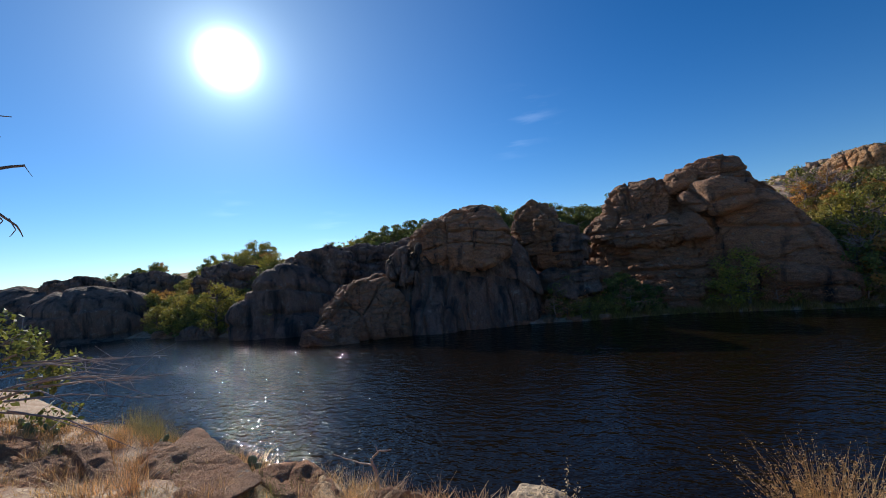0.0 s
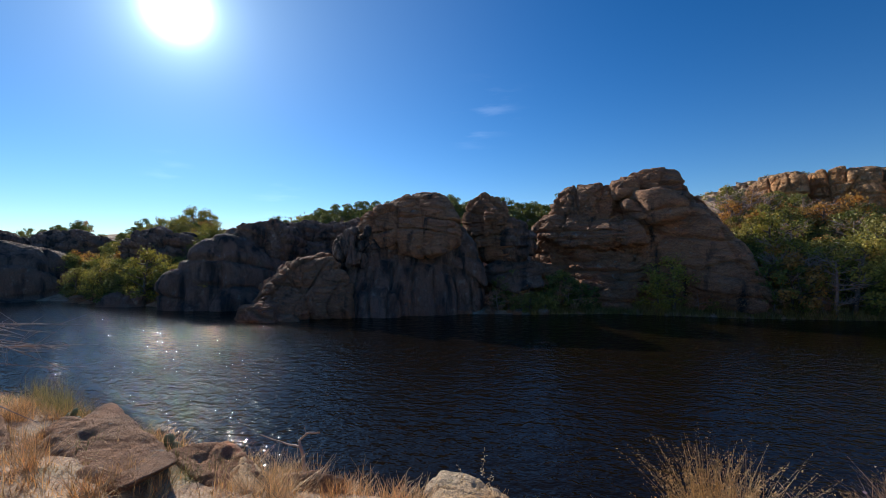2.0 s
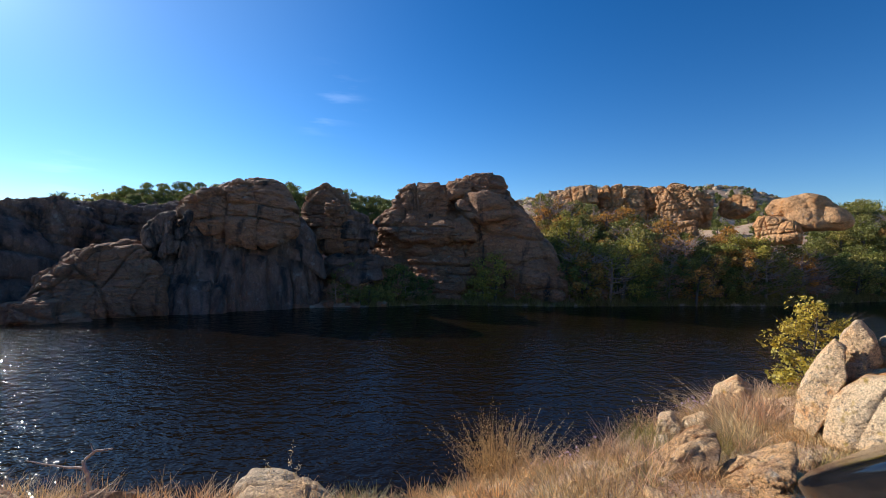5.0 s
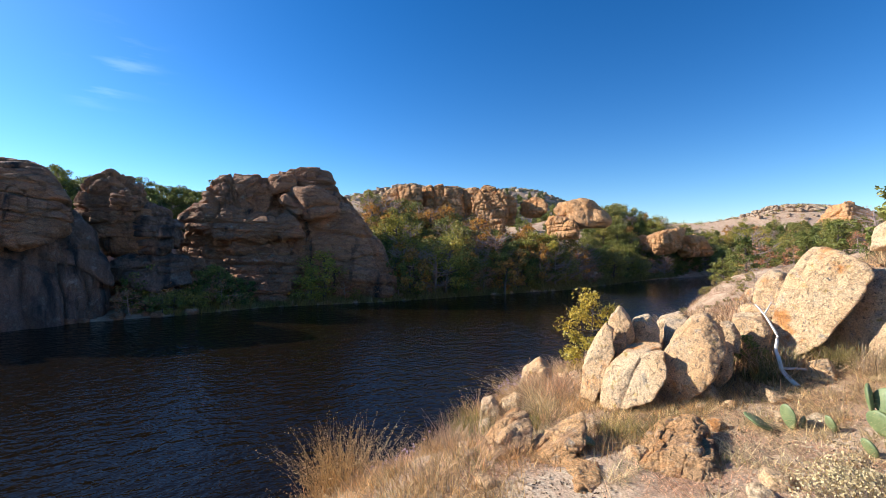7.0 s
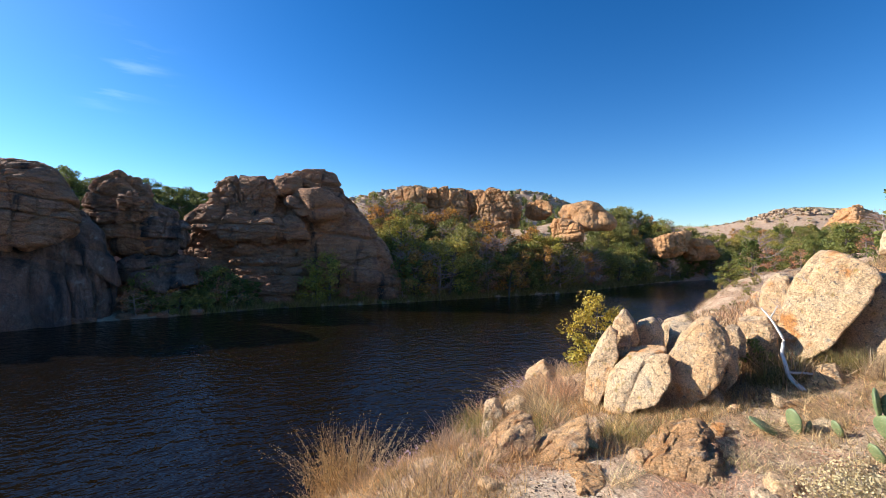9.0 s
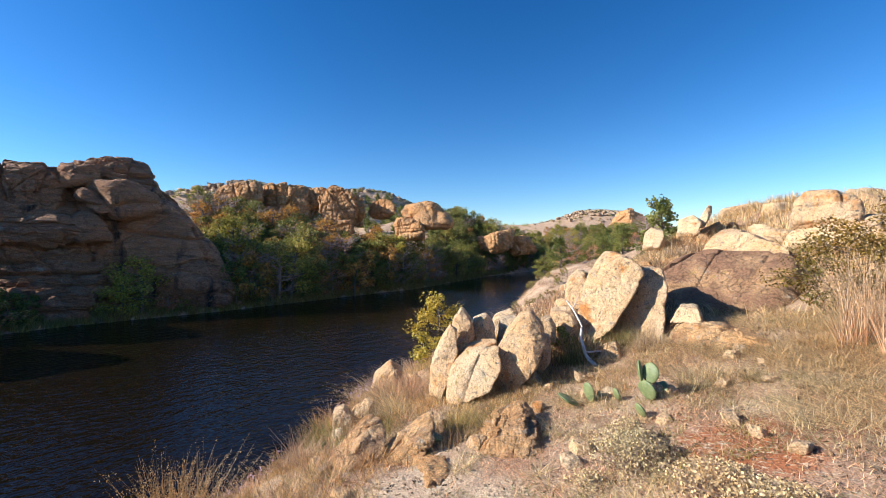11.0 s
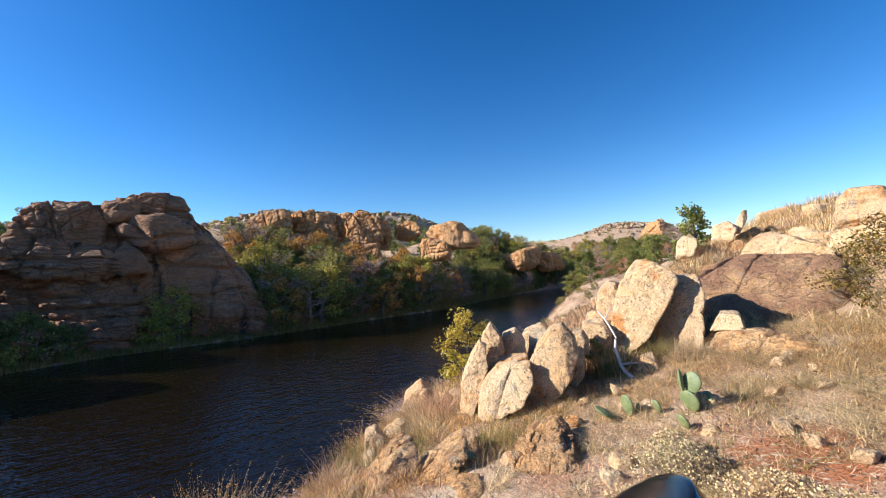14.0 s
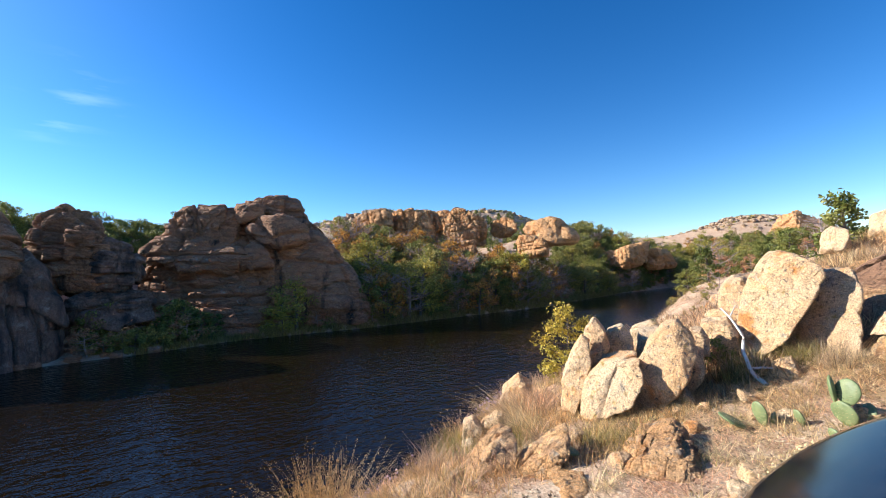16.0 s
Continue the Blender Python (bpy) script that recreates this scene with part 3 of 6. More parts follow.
# ---- the granite across the water ----
def outcrop(name, bodies, mat, label, category="rock outcrop", foot=None):
    """A rock mass of several grown-together bodies, each a part of its own."""
    at = np.mean([b["centre"] for b in bodies], 0)
    ob = thing(name, (at[0], at[1], 0 if foot is None else foot), label, category)
    base = np.array(ob.matrix_basis.translation)
    for b in bodies:
        b = dict(b)
        piece, skin = b.pop("piece"), b.pop("skin")
        v, f = rock(**b)
        part(piece, (v - base, f), skin or mat, ob)
    return ob


def body(x, y, z, a, b, c, seed, turn=(0, 0, 0), n=40, piece="rock_body", skin=None, **kw):
    kw = {k: v for k, v in kw.items() if k not in ("edge", "facets") or piece == "rock_body" and k == "facets" and v > 5}
    kw.setdefault("power", 2.3)
    return dict(centre=(x, y, z), radii=(a, b, c), seed=seed, turn=turn, n=n, piece=piece, skin=skin, **kw)


COLUMN = dict(crack=(1.5, 2.4, 6.0), depth=0.34, block=0.22, rough=0.10, fine=0.06, edge=7, second=0.7, front=0.42)
LAYER = dict(crack=(2.8, 2.8, 0.85), depth=0.40, block=0.30, rough=0.12, fine=0.06, edge=7, second=0.7, front=0.42)
BLOCKY = dict(crack=(1.9, 1.9, 1.2), depth=0.42, block=0.30, rough=0.12, fine=0.06, edge=8, second=0.7, front=0.42)
SMOOTH = dict(crack=(5.6, 5.6, 2.4), depth=0.40, block=0.16, rough=0.12, fine=0.05, edge=6, facets=3, second=0.35, front=0.42)


def crag(piece, centre, facing, outline, deep, seed, skin=None, **kw):
    return dict(piece=piece, skin=skin, shape=dict(centre=centre, facing=facing, outline=outline, deep=deep, seed=seed, **kw))


def massif(name, mat, label, category, crags):
    """A rock mass of several grown-together bodies, each a part of its own."""
    at = np.mean([c["shape"]["centre"] for c in crags], 0)
    at[2] = min(c["shape"]["centre"][2] + min(v for _, v in c["shape"]["outline"]) for c in crags)
    ob = thing(name, tuple(at), label, category)
    for c in crags:
        v, f = hewn(**c["shape"])
        part(c["piece"], (v - at, f), c["skin"] or mat, ob)
    return ob


massif("granite_dome", GRANITE_DARK, "tall grey-brown granite dome with vertical joints and dark water streaks", "rock dome", [
    crag("dome_face", (-15.15, 36.67, 3.64), 22.2, [(-6.51, 1.48), (-5.36, 3.69), (-2.29, 5.24), (3.28, 4.73), (6.18, 1.23), (7.49, -2.22), (7.7, -5.72), (-5.89, -5.18), (-6.17, -1.3)], 5.0, 101, n=150, slant=0.15, lean=0.30, **COLUMN),
    crag("brow", (-14.89, 35.80, 7.22), 22.3, [(-4.23, 0.1), (-3.31, 1.13), (-0.58, 2.62), (2.58, 3.26), (3.59, 2.72), (4.14, 1.35), (4.71, -1.22), (2.08, -2.95), (-1.05, -2.81), (-4.0, -1.61)], 3.6, 102, n=120, slant=0.25, lean=0.45, skin=GRANITE, **BLOCKY),
    crag("brow", (-11.44, 35.78, 8.18), 17.5, [(-1.3, 1.44), (-0.48, 2.04), (0.28, 1.56), (0.81, 0.23), (1.34, -1.79), (0.05, -2.08), (-1.14, -1.01)], 1.6, 103, n=60, slant=0.2, lean=0.3, skin=GRANITE, **SMOOTH),
    crag("shoulder", (-9.17, 35.59, 4.57), 14.2, [(-1.55, 2.18), (-0.61, 2.89), (0.29, 1.36), (1.34, -1.1), (1.61, -2.91), (-0.73, -0.91)], 1.6, 104, n=64, slant=0.2, lean=0.3, **SMOOTH),
    crag("leaning_slab", (-18.42, 31.40, 5.55), 30.2, [(-0.98, -1.02), (-0.66, 0.36), (0.32, 1.5), (1.0, 1.55), (0.29, -0.68), (-0.36, -1.48)], 0.9, 105, n=44, slant=0.3, lean=0.4, **COLUMN),
    crag("leaning_slab", (-17.11, 32.35, 6.05), 27.6, [(-0.56, -0.33), (-0.07, 1.01), (0.55, 1.16), (0.24, -0.6), (-0.37, -1.13)], 0.8, 106, n=40, slant=0.3, lean=0.4, **COLUMN),
    crag("leaning_slab", (-17.59, 30.72, 4.44), 29.6, [(-0.5, -0.84), (-0.02, 0.96), (0.51, 0.73), (0.06, -0.96)], 0.6, 107, n=36, slant=0.3, lean=0.3, **COLUMN),
    crag("leaning_slab", (-16.68, 31.33, 4.18), 27.8, [(-0.45, -0.56), (-0.14, 0.68), (0.45, 0.55), (0.03, -0.69)], 0.5, 108, n=32, slant=0.3, lean=0.3, **COLUMN),
    crag("leaning_slab", (-17.22, 31.04, 4.34), 28.8, [(-0.28, -0.34), (-0.03, 0.39), (0.28, 0.4), (0.19, -0.38)], 0.4, 109, n=28, slant=0.3, lean=0.3, **COLUMN),
    crag("foot_ridge", (-22.24, 29.83, 1.83), 36.5, [(-3.55, -1.91), (-1.62, -0.24), (-0.97, 1.75), (1.21, 2.74), (3.06, 2.71), (4.22, 0.22), (4.13, -3.01), (-2.9, -2.47)], 3.2, 110, n=110, slant=0.45, lean=0.55, skin=GRANITE, **BLOCKY),
    crag("foot_slab", (-16.15, 31.04, 1.02), 27.2, [(-2.11, -1.46), (-1.52, 1.08), (0.13, 1.56), (2.09, 0.96), (2.34, -1.66)], 1.6, 111, n=72, slant=0.2, lean=0.35, **COLUMN),
    crag("foot_slab", (-12.93, 32.93, 1.02), 21.2, [(-1.55, -1.71), (-1.26, 1.34), (0.44, 1.76), (1.45, 0.09), (1.7, -1.81)], 1.3, 112, n=64, slant=0.1, lean=0.3, **COLUMN),
    crag("apron", (-22.06, 26.68, 0.38), 39.4, [(-2.01, -0.26), (-1.46, 0.57), (0.62, 0.72), (2.26, -0.32), (1.99, -0.91)], 1.6, 113, n=56, slant=0.2, lean=0.8, skin=GRANITE, **BLOCKY)])
massif("granite_dome", GRANITE_DARK, "narrow rounded granite knob of stacked grey-brown blocks", "rock dome", [
    crag("knob", (-8.59, 41.26, 6.97), 11.5, [(-2.62, -2.13), (-2.5, 1.38), (-1.9, 2.74), (-0.63, 3.58), (0.68, 3.44), (1.69, 2.6), (2.17, 1.16), (2.82, -2.66), (-0.24, -3.62)], 3.4, 121, n=100, slant=0.3, lean=0.25, skin=GRANITE, **BLOCKY),
    crag("knob", (-7.76, 38.37, 7.55), 11.2, [(-0.72, -1.27), (-0.57, 0.8), (0.22, 1.25), (0.75, 0.66), (0.69, -1.22)], 1.2, 126, n=44, slant=0.3, lean=0.25, skin=GRANITE, **BLOCKY),
    crag("buttress", (-5.68, 39.32, 5.97), 7.9, [(-1.47, -1.93), (-1.44, 0.82), (-0.63, 1.91), (1.18, 0.81), (1.56, -1.0), (0.83, -1.91)], 2.0, 122, n=72, slant=0.25, lean=0.35, **LAYER),
    crag("foot", (-6.21, 38.03, 3.04), 9.0, [(-2.66, -1.27), (-2.32, 0.77), (0.07, 1.23), (2.33, 0.87), (2.79, -1.2)], 2.0, 123, n=56, slant=0.1, lean=0.8, **BLOCKY)])
massif("granite_dome", GRANITE, "massive layered pink-brown granite dome with an overhanging cap", "rock dome", [
    crag("gully_floor", (-3.34, 42.39, 2.19), 4.2, [(-2.63, -3.81), (-2.3, 1.21), (-0.55, 3.77), (2.22, 2.92), (2.85, -3.75)], 2.6, 141, n=72, slant=0.3, lean=0.9, **BLOCKY),
    crag("dome_core", (4.58, 43.03, 5.85), -6.4, [(-9.22, -6.26), (-9.41, 1.12), (-7.54, 3.77), (-5.9, 5.09), (-1.42, 5.59), (1.37, 5.99), (3.47, 5.07), (6.04, 2.55), (8.4, -1.55), (9.16, -5.66)], 3.4, 130, n=130, slant=0.15, lean=0.45, **BLOCKY),
    crag("knob", (-0.33, 44.10, 9.26), 0.1, [(-2.94, -0.34), (-2.15, 1.4), (-0.49, 2.17), (1.3, 2.07), (2.4, 1.36), (2.97, -0.42), (2.0, -2.13), (-1.11, -2.09), (-2.44, -1.28)], 2.6, 131, n=90, slant=0.45, lean=0.35, **BLOCKY),
    crag("apron", (-0.88, 42.90, 6.82), 0.9, [(-4.34, 0.06), (-3.34, 1.71), (-1.5, 1.99), (3.18, 0.84), (4.41, -1.34), (0.46, -2.02), (-2.81, -1.06)], 2.6, 132, n=96, slant=0.5, lean=0.9, **LAYER),
    crag("apron", (1.61, 40.26, 2.51), -2.6, [(-3.5, -0.09), (-2.9, 2.55), (0.58, 3.29), (3.23, 1.61), (3.5, -0.57), (0.08, -3.27), (-3.0, -2.48)], 2.6, 133, n=110, slant=0.35, lean=0.6, **LAYER),
    crag("cap", (5.47, 42.72, 10.07), -7.6, [(-3.54, 1.0), (-2.34, 1.85), (0.44, 2.0), (2.11, 1.45), (3.14, -0.11), (3.49, -1.49), (0.53, -1.99), (-2.98, -1.11)], 2.8, 134, n=96, slant=0.3, lean=0.2, **LAYER),
    crag("cap", (3.31, 41.15, 10.23), -4.9, [(-1.4, -0.13), (-1.19, 0.66), (1.04, 1.02), (1.39, 0.13), (0.86, -0.99), (-0.93, -1.02)], 1.2, 135, n=48, slant=0.3, lean=0.1, **SMOOTH),
    crag("bulge", (8.11, 41.27, 5.54), -11.4, [(-3.83, 0.39), (-5.04, 2.89), (-3.93, 4.5), (-1.43, 4.39), (0.8, 3.83), (3.02, 1.83), (4.35, -0.36), (4.82, -2.11), (4.22, -4.34), (-2.13, -4.57)], 3.6, 136, n=130, slant=0.2, lean=0.35, **dict(SMOOTH, crack=(4.0, 4.0, 1.5), block=0.22)),
    crag("lip", (5.44, 39.70, 8.43), -8.1, [(-2.52, -0.33), (-2.72, 0.75), (-1.43, 1.48), (0.93, 1.28), (2.65, 0.37), (2.47, -1.02), (-0.72, -1.5)], 2.0, 137, n=72, slant=0.3, lean=0.25, **SMOOTH),
    crag("nose", (3.59, 39.32, 6.42), -5.5, [(-1.52, 0.1), (-1.11, 0.96), (0.42, 1.27), (1.12, 0.21), (1.53, -1.01), (-0.59, -1.27)], 1.3, 138, n=56, slant=0.35, lean=0.25, **SMOOTH),
    crag("flank", (10.74, 39.19, 3.40), -15.7, [(-2.05, -2.22), (-1.51, 1.9), (0.16, 2.14), (1.53, 0.47), (2.09, -2.05)], 2.0, 139, n=64, slant=0.0, lean=0.4, **SMOOTH),
    crag("foot", (1.26, 38.67, 1.10), -2.2, [(-2.58, -1.74), (-2.23, 0.99), (0.07, 1.68), (2.18, 0.89), (2.66, -1.61)], 1.6, 140, n=72, slant=0.3, lean=0.6, **LAYER)])
massif("granite_ledge", GRANITE_ORANGE, "long sunlit orange granite ledge split into square blocks", "rock ledge", [
    crag("ledge_back", (28.38, 59.03, 10.56), -25.9, [(-11.67, -3.01), (-10.45, 2.0), (-9.72, 2.59), (-1.79, 2.98), (5.52, 2.77), (9.35, 1.94), (10.14, -2.95)], 2.2, 150, n=110, slant=0.0, lean=0.2, **BLOCKY),
    crag("ledge_block", (20.61, 59.56, 10.66), -19.3, [(-3.53, -2.54), (-2.71, 0.76), (-2.04, 2.35), (2.4, 2.84), (3.46, -0.38), (3.35, -2.87)], 2.6, 151, n=72, slant=0.45, lean=0.1, **BLOCKY),
    crag("ledge_block", (25.92, 57.42, 10.65), -24.5, [(-3.56, -2.87), (-3.43, 2.56), (-0.21, 2.87), (3.4, 2.53), (3.34, -2.86)], 2.6, 152, n=80, slant=0.45, lean=0.1, **BLOCKY),
    crag("ledge_block", (30.73, 52.67, 10.33), -30.5, [(-3.58, -2.32), (-3.5, 1.99), (-2.34, 2.79), (0.79, 2.5), (2.7, 1.71), (3.41, -1.13), (2.78, -2.68)], 2.4, 153, n=80, slant=0.45, lean=0.1, **BLOCKY),
    crag("ledge_block", (29.52, 50.60, 9.61), -30.5, [(-1.35, -0.83), (-1.24, 1.04), (0.25, 1.3), (1.33, 0.04), (1.09, -1.32)], 1.0, 154, n=40, slant=0.45, lean=0.1, **BLOCKY),
    crag("ledge_block", (32.64, 50.31, 9.99), -33.2, [(-1.52, 1.98), (0.59, 2.06), (1.43, 0.62), (1.03, -1.64), (-1.45, -2.07)], 1.8, 155, n=56, slant=0.45, lean=0.1, **BLOCKY),
    crag("ledge_block", (29.74, 48.60, 7.06), -31.7, [(-1.43, 0.38), (-0.92, 1.12), (1.12, 1.01), (1.4, -0.81), (-1.14, -1.12)], 1.2, 156, n=44, slant=0.45, lean=0.2, **BLOCKY)])
massif("round_outcrop", GRANITE_ORANGE, "small rounded orange granite outcrop above the trees", "rock outcrop", [
    crag("rock_body", (35.78, 48.10, 9.95), -36.9, [(-1.78, 0.48), (-0.25, 1.38), (1.41, 0.97), (1.71, -0.4), (0.74, -1.39), (-1.43, -0.89)], 1.6, 157, n=56, slant=0.7, lean=0.1, **BLOCKY)])
massif("tan_outcrop", GRANITE_ORANGE, "smooth tan granite outcrop with shallow cracks", "rock outcrop", [
    crag("outcrop_top", (39.19, 42.66, 8.74), -42.8, [(-4.08, 0.97), (-2.68, 1.89), (1.13, 1.83), (2.44, 1.11), (3.44, 0.06), (3.63, -1.44), (0.22, -1.9), (-1.79, -1.61), (-3.51, -0.35)], 3.0, 158, n=90, slant=0.5, lean=0.25, **dict(SMOOTH, crack=(8.0, 8.0, 4.5), block=0.10)),
    crag("outcrop_foot", (35.39, 42.02, 7.13), -40.4, [(-1.91, 0.53), (-1.6, 1.18), (-0.17, 1.19), (1.61, 0.33), (1.82, -1.18), (-1.57, -1.19)], 1.4, 159, n=48, slant=0.6, lean=0.3, **BLOCKY)])
for az, d, z, a, c, s in ((-51.5, 78, 5.6, 3.0, 1.6, 61), (-54.5, 82, 4.8, 2.4, 1.6, 62), (-67.5, 150, 12.0, 6.0, 4.0, 63)):
    x, y = polar(az, d)
    outcrop("tan_outcrop", [body(x, y, z, a, a * 0.8, c, s, n=44, facets=6, **BLOCKY)], GRANITE_ORANGE, "weathered tan granite outcrop among shrubs", foot=z - c * 0.6)

# rocks of the shady ridge to the west
for az, d, z, a, b, c, s, style in ((62.8, 74, 0.2, 9.0, 6.0, 5.8, 71, SMOOTH), (68, 90, 3.0, 9.0, 7.0, 4.6, 72, SMOOTH), (58, 84, 5.0, 6.5, 5.0, 3.4, 73, LAYER), (64, 88, 5.4, 5.5, 4.0, 3.2, 83, BLOCKY),
                                    (43.8, 47, 1.6, 4.6, 3.6, 5.0, 74, SMOOTH), (39.8, 49.5, 4.0, 4.2, 3.4, 4.3, 75, LAYER), (47.5, 47, 0.8, 2.6, 2.4, 3.2, 76, SMOOTH),
                                    (35.5, 53, 5.8, 4.6, 3.2, 2.9, 77, LAYER), (50, 63, 5.8, 4.5, 3.5, 2.0, 78, LAYER), (30.0, 53, 6.2, 4.6, 3.2, 2.8, 79, LAYER),
                                    (53, 53.5, -0.1, 2.6, 1.6, 1.2, 80, BLOCKY), (47, 46, -0.1, 2.4, 1.4, 1.3, 81, BLOCKY), (71, 100, 5.0, 6.0, 4.0, 2.8, 82, SMOOTH)):
    x, y = polar(az, d)
    outcrop("ridge_outcrop", [body(x, y, z, a, b, c, s, n=72, turn=(0, 0, az * 0.8), **style),
                              body(x + 0.5 * a, y - 0.4 * b, z - 0.55 * c, 0.6 * a, 0.7 * b, 0.62 * c, s + 300, n=44, turn=(0, 6, az * 0.8), piece="rock_shoulder", **style)],
            GRANITE_DARK, "shaded grey granite outcrop on the scrubby ridge")

BOULDER_MESHES = [mesh_of("boulder", *rock((0, 0, 0), (1, 0.85, 0.7), n=12, seed=300 + k, rough=0.2, crack=(1.1, 1.1, 0.9), depth=0.1, block=0.1), GRANITE) for k in range(5)]


def scatter(name, meshes, spots, label, category, group, mat_turn=True):
    rng = np.random.default_rng(len(spots))
    for k, (x, y, z, s) in enumerate(spots):
        ob = new(name, meshes[k % len(meshes)])
        ob.matrix_basis = pose(x, y, z, 0, 0, rng.uniform(0, 360)) @ Matrix.Diagonal((s, s * rng.uniform(0.8, 1.2), s * rng.uniform(0.7, 1.1), 1))
        tagged(ob, label, category, group)


rng = np.random.default_rng(4)
spots = []
for k in range(130):
    x, y = polar(rng.uniform(22, 68), rng.uniform(38, 62))
    spots.append((x, y, ground_at(x, y) + 0.05, rng.uniform(0.25, 1.0)))
for k in range(46):
    x = rng.uniform(-34, -3)
    y = np.interp(x, FAR_SHORE[:, 0], FAR_SHORE[:, 1]) + rng.uniform(0.0, 0.9)
    spots.append((x, y, 0.1, rng.uniform(0.18, 0.5)))
scatter("boulder", BOULDER_MESHES, spots, "rounded grey granite boulder on the far slope", "boulder", "far slope boulders")

# boulders strewn over the distant hills
pieces = []
shapes = [rock((0, 0, 0), (1, 0.8, 0.7), n=4, seed=500 + k, facets=6) for k in range(8)]
for cx, cy, sx, sy, cnt in ((43, 118, 34, 24, 620), (92, 126, 24, 18, 360), (196, 94, 28, 24, 520)):
    x, y = rng.normal(cx, sx * 0.55, cnt), rng.normal(cy, sy * 0.5, cnt)
    z = height(x, y)
    for k in range(cnt):
        v, q = shapes[k % 8]
        pieces.append((v @ spin(0, 0, rng.uniform(0, 360)).T * rng.uniform(0.3, 1.0) + (x[k], y[k], z[k]), q))
hill_rocks = part("hill_boulders", join(pieces), HILL_ROCK)
tagged(hill_rocks, "pale granite boulders strewn over distant hills", "boulders", kind="stuff")


# ---- trees and shrubs ----
def tree(name, h, w, foliage, label, category, seed, limbs=9, count=1500, leaf=0.13, low=0.15, conical=0.0, bark=None, twigs=0, stout=1.0):
    """A tapered trunk that forks into limbs, with clumps of small leaves round the limb ends."""
    r = np.random.default_rng(seed)
    ob = thing(name, (0, 0, 0), label, category)
    top = np.array([r.normal(0, 0.05) * h, r.normal(0, 0.05) * h, h * 0.9])
    ts = np.linspace(0, 1, 7)
    spine = ts[:, None] * top + 0.03 * h * np.stack([np.sin(ts * 5 + seed), np.cos(ts * 4 + seed), 0 * ts], 1) * ts[:, None]
    spine[0, 2] = -0.3
    wood = [tube(spine, np.linspace(0.035, 0.008, 7) * h * stout, 7)]
    ends = []
    for k in range(limbs):
        t = low + (0.95 - low) * (k + r.uniform(0, 0.8)) / limbs
        start = np.array([np.interp(t, ts, spine[:, i]) for i in range(3)])
        a = k * 2.4 + r.uniform(-0.5, 0.5)
        reach = w * 0.5 * (1 - conical * t) * r.uniform(0.65, 1.1) * (1 if conical else math.sin(math.pi * min(0.95, 0.25 + 0.7 * t)))
        tip = start + np.array([math.cos(a) * reach, math.sin(a) * reach, h * r.uniform(0.02, 0.16)])
        mid = (start + tip) / 2 + np.array([0, 0, -0.02 * h]) + r.normal(0, 0.03 * h, 3)
        q = np.linspace(0, 1, 5)[:, None]
        path = (1 - q) ** 2 * start + 2 * q * (1 - q) * mid + q * q * tip
        wood.append(tube(path, np.linspace(0.014, 0.004, 5) * h * stout, 5))
        ends += [tip, path[3], path[2] * 0.5 + tip * 0.5]
        for j in range(twigs):
            s = path[1 + j % 4]
            e = s + np.array([math.cos(a + r.normal(0, 0.9)), math.sin(a + r.normal(0, 0.9)), r.uniform(0.1, 1.0)]) * h * r.uniform(0.10, 0.26)
            m2 = (s + e) / 2 + r.normal(0, 0.015 * h, 3)
            wood.append(tube([s, m2, e], [0.006 * h * stout, 0.004 * h * stout, 0.0015 * h], 4))
    ends.append(spine[-1] + (0, 0, 0.05 * h))
    part("trunk", join(wood), bark or BARK, ob)
    if count:
        ends = np.array(ends)
        pick = r.integers(0, len(ends), count)
        rad = w * r.uniform(0.10, 0.19, len(ends))[pick]
        v = r.normal(size=(count, 3))
        v /= np.linalg.norm(v, axis=1)[:, None]
        c = ends[pick] + v * (rad * r.uniform(0.25, 1.0, count) ** 0.5)[:, None] * (1, 1, 0.75)
        part("crown", leaves(c, leaf, r), foliage, ob, smooth=False)
    return ob


def placed(proto, spots, group):
    """Stand the thing at the first spot, and copies of it at the others: (x, y, scale)."""
    r = np.random.default_rng(len(spots) + 77)
    tagged(proto, group=group)
    for k, (x, y, s) in enumerate(spots):
        m = pose(x, y, ground_at(x, y) - 0.05, r.uniform(-4, 4), r.uniform(-4, 4), r.uniform(0, 360)) @ Matrix.Diagonal((s, s, s * r.uniform(0.9, 1.15), 1))
        if k == len(spots) - 1:
            proto.matrix_basis = m
        else:
            copy_thing(proto, m)


juniper_a = tree("juniper_tree", 3.0, 2.2, JUNIPER, "dark green juniper with a dense ragged crown", "tree", 1, 16, 2000, 0.085, 0.06, 0.75)
juniper_b = tree("bushy_juniper", 2.6, 2.6, JUNIPER, "bushy dark green juniper with an uneven crown", "tree", 2, 15, 2100, 0.085, 0.03, 0.35)
oak_a = tree("oak_tree", 4.2, 4.0, OAK, "yellow-green oak with an open leafy crown", "tree", 3, 16, 3000, 0.085, 0.1)
oak_b = tree("oak_tree", 3.6, 3.6, OLIVE, "olive green oak with a rounded leafy crown", "tree", 4, 16, 3000, 0.085, 0.08)
orange = tree("autumn_tree", 3.6, 3.0, AUTUMN, "autumn tree with thinning orange-brown leaves", "tree", 5, 11, 1100, 0.11, 0.15, twigs=3)
russet = tree("russet_shrub", 2.2, 2.6, RUSSET, "low shrub with sparse russet leaves and grey twigs", "shrub", 6, 10, 700, 0.09, 0.05, twigs=5, bark=BARE)
bare_a = tree("bare_tree", 3.8, 3.4, RUSSET, "leafless tree with a haze of grey-pink twigs", "tree", 7, 14, 260, 0.07, 0.12, twigs=12, bark=BARE)
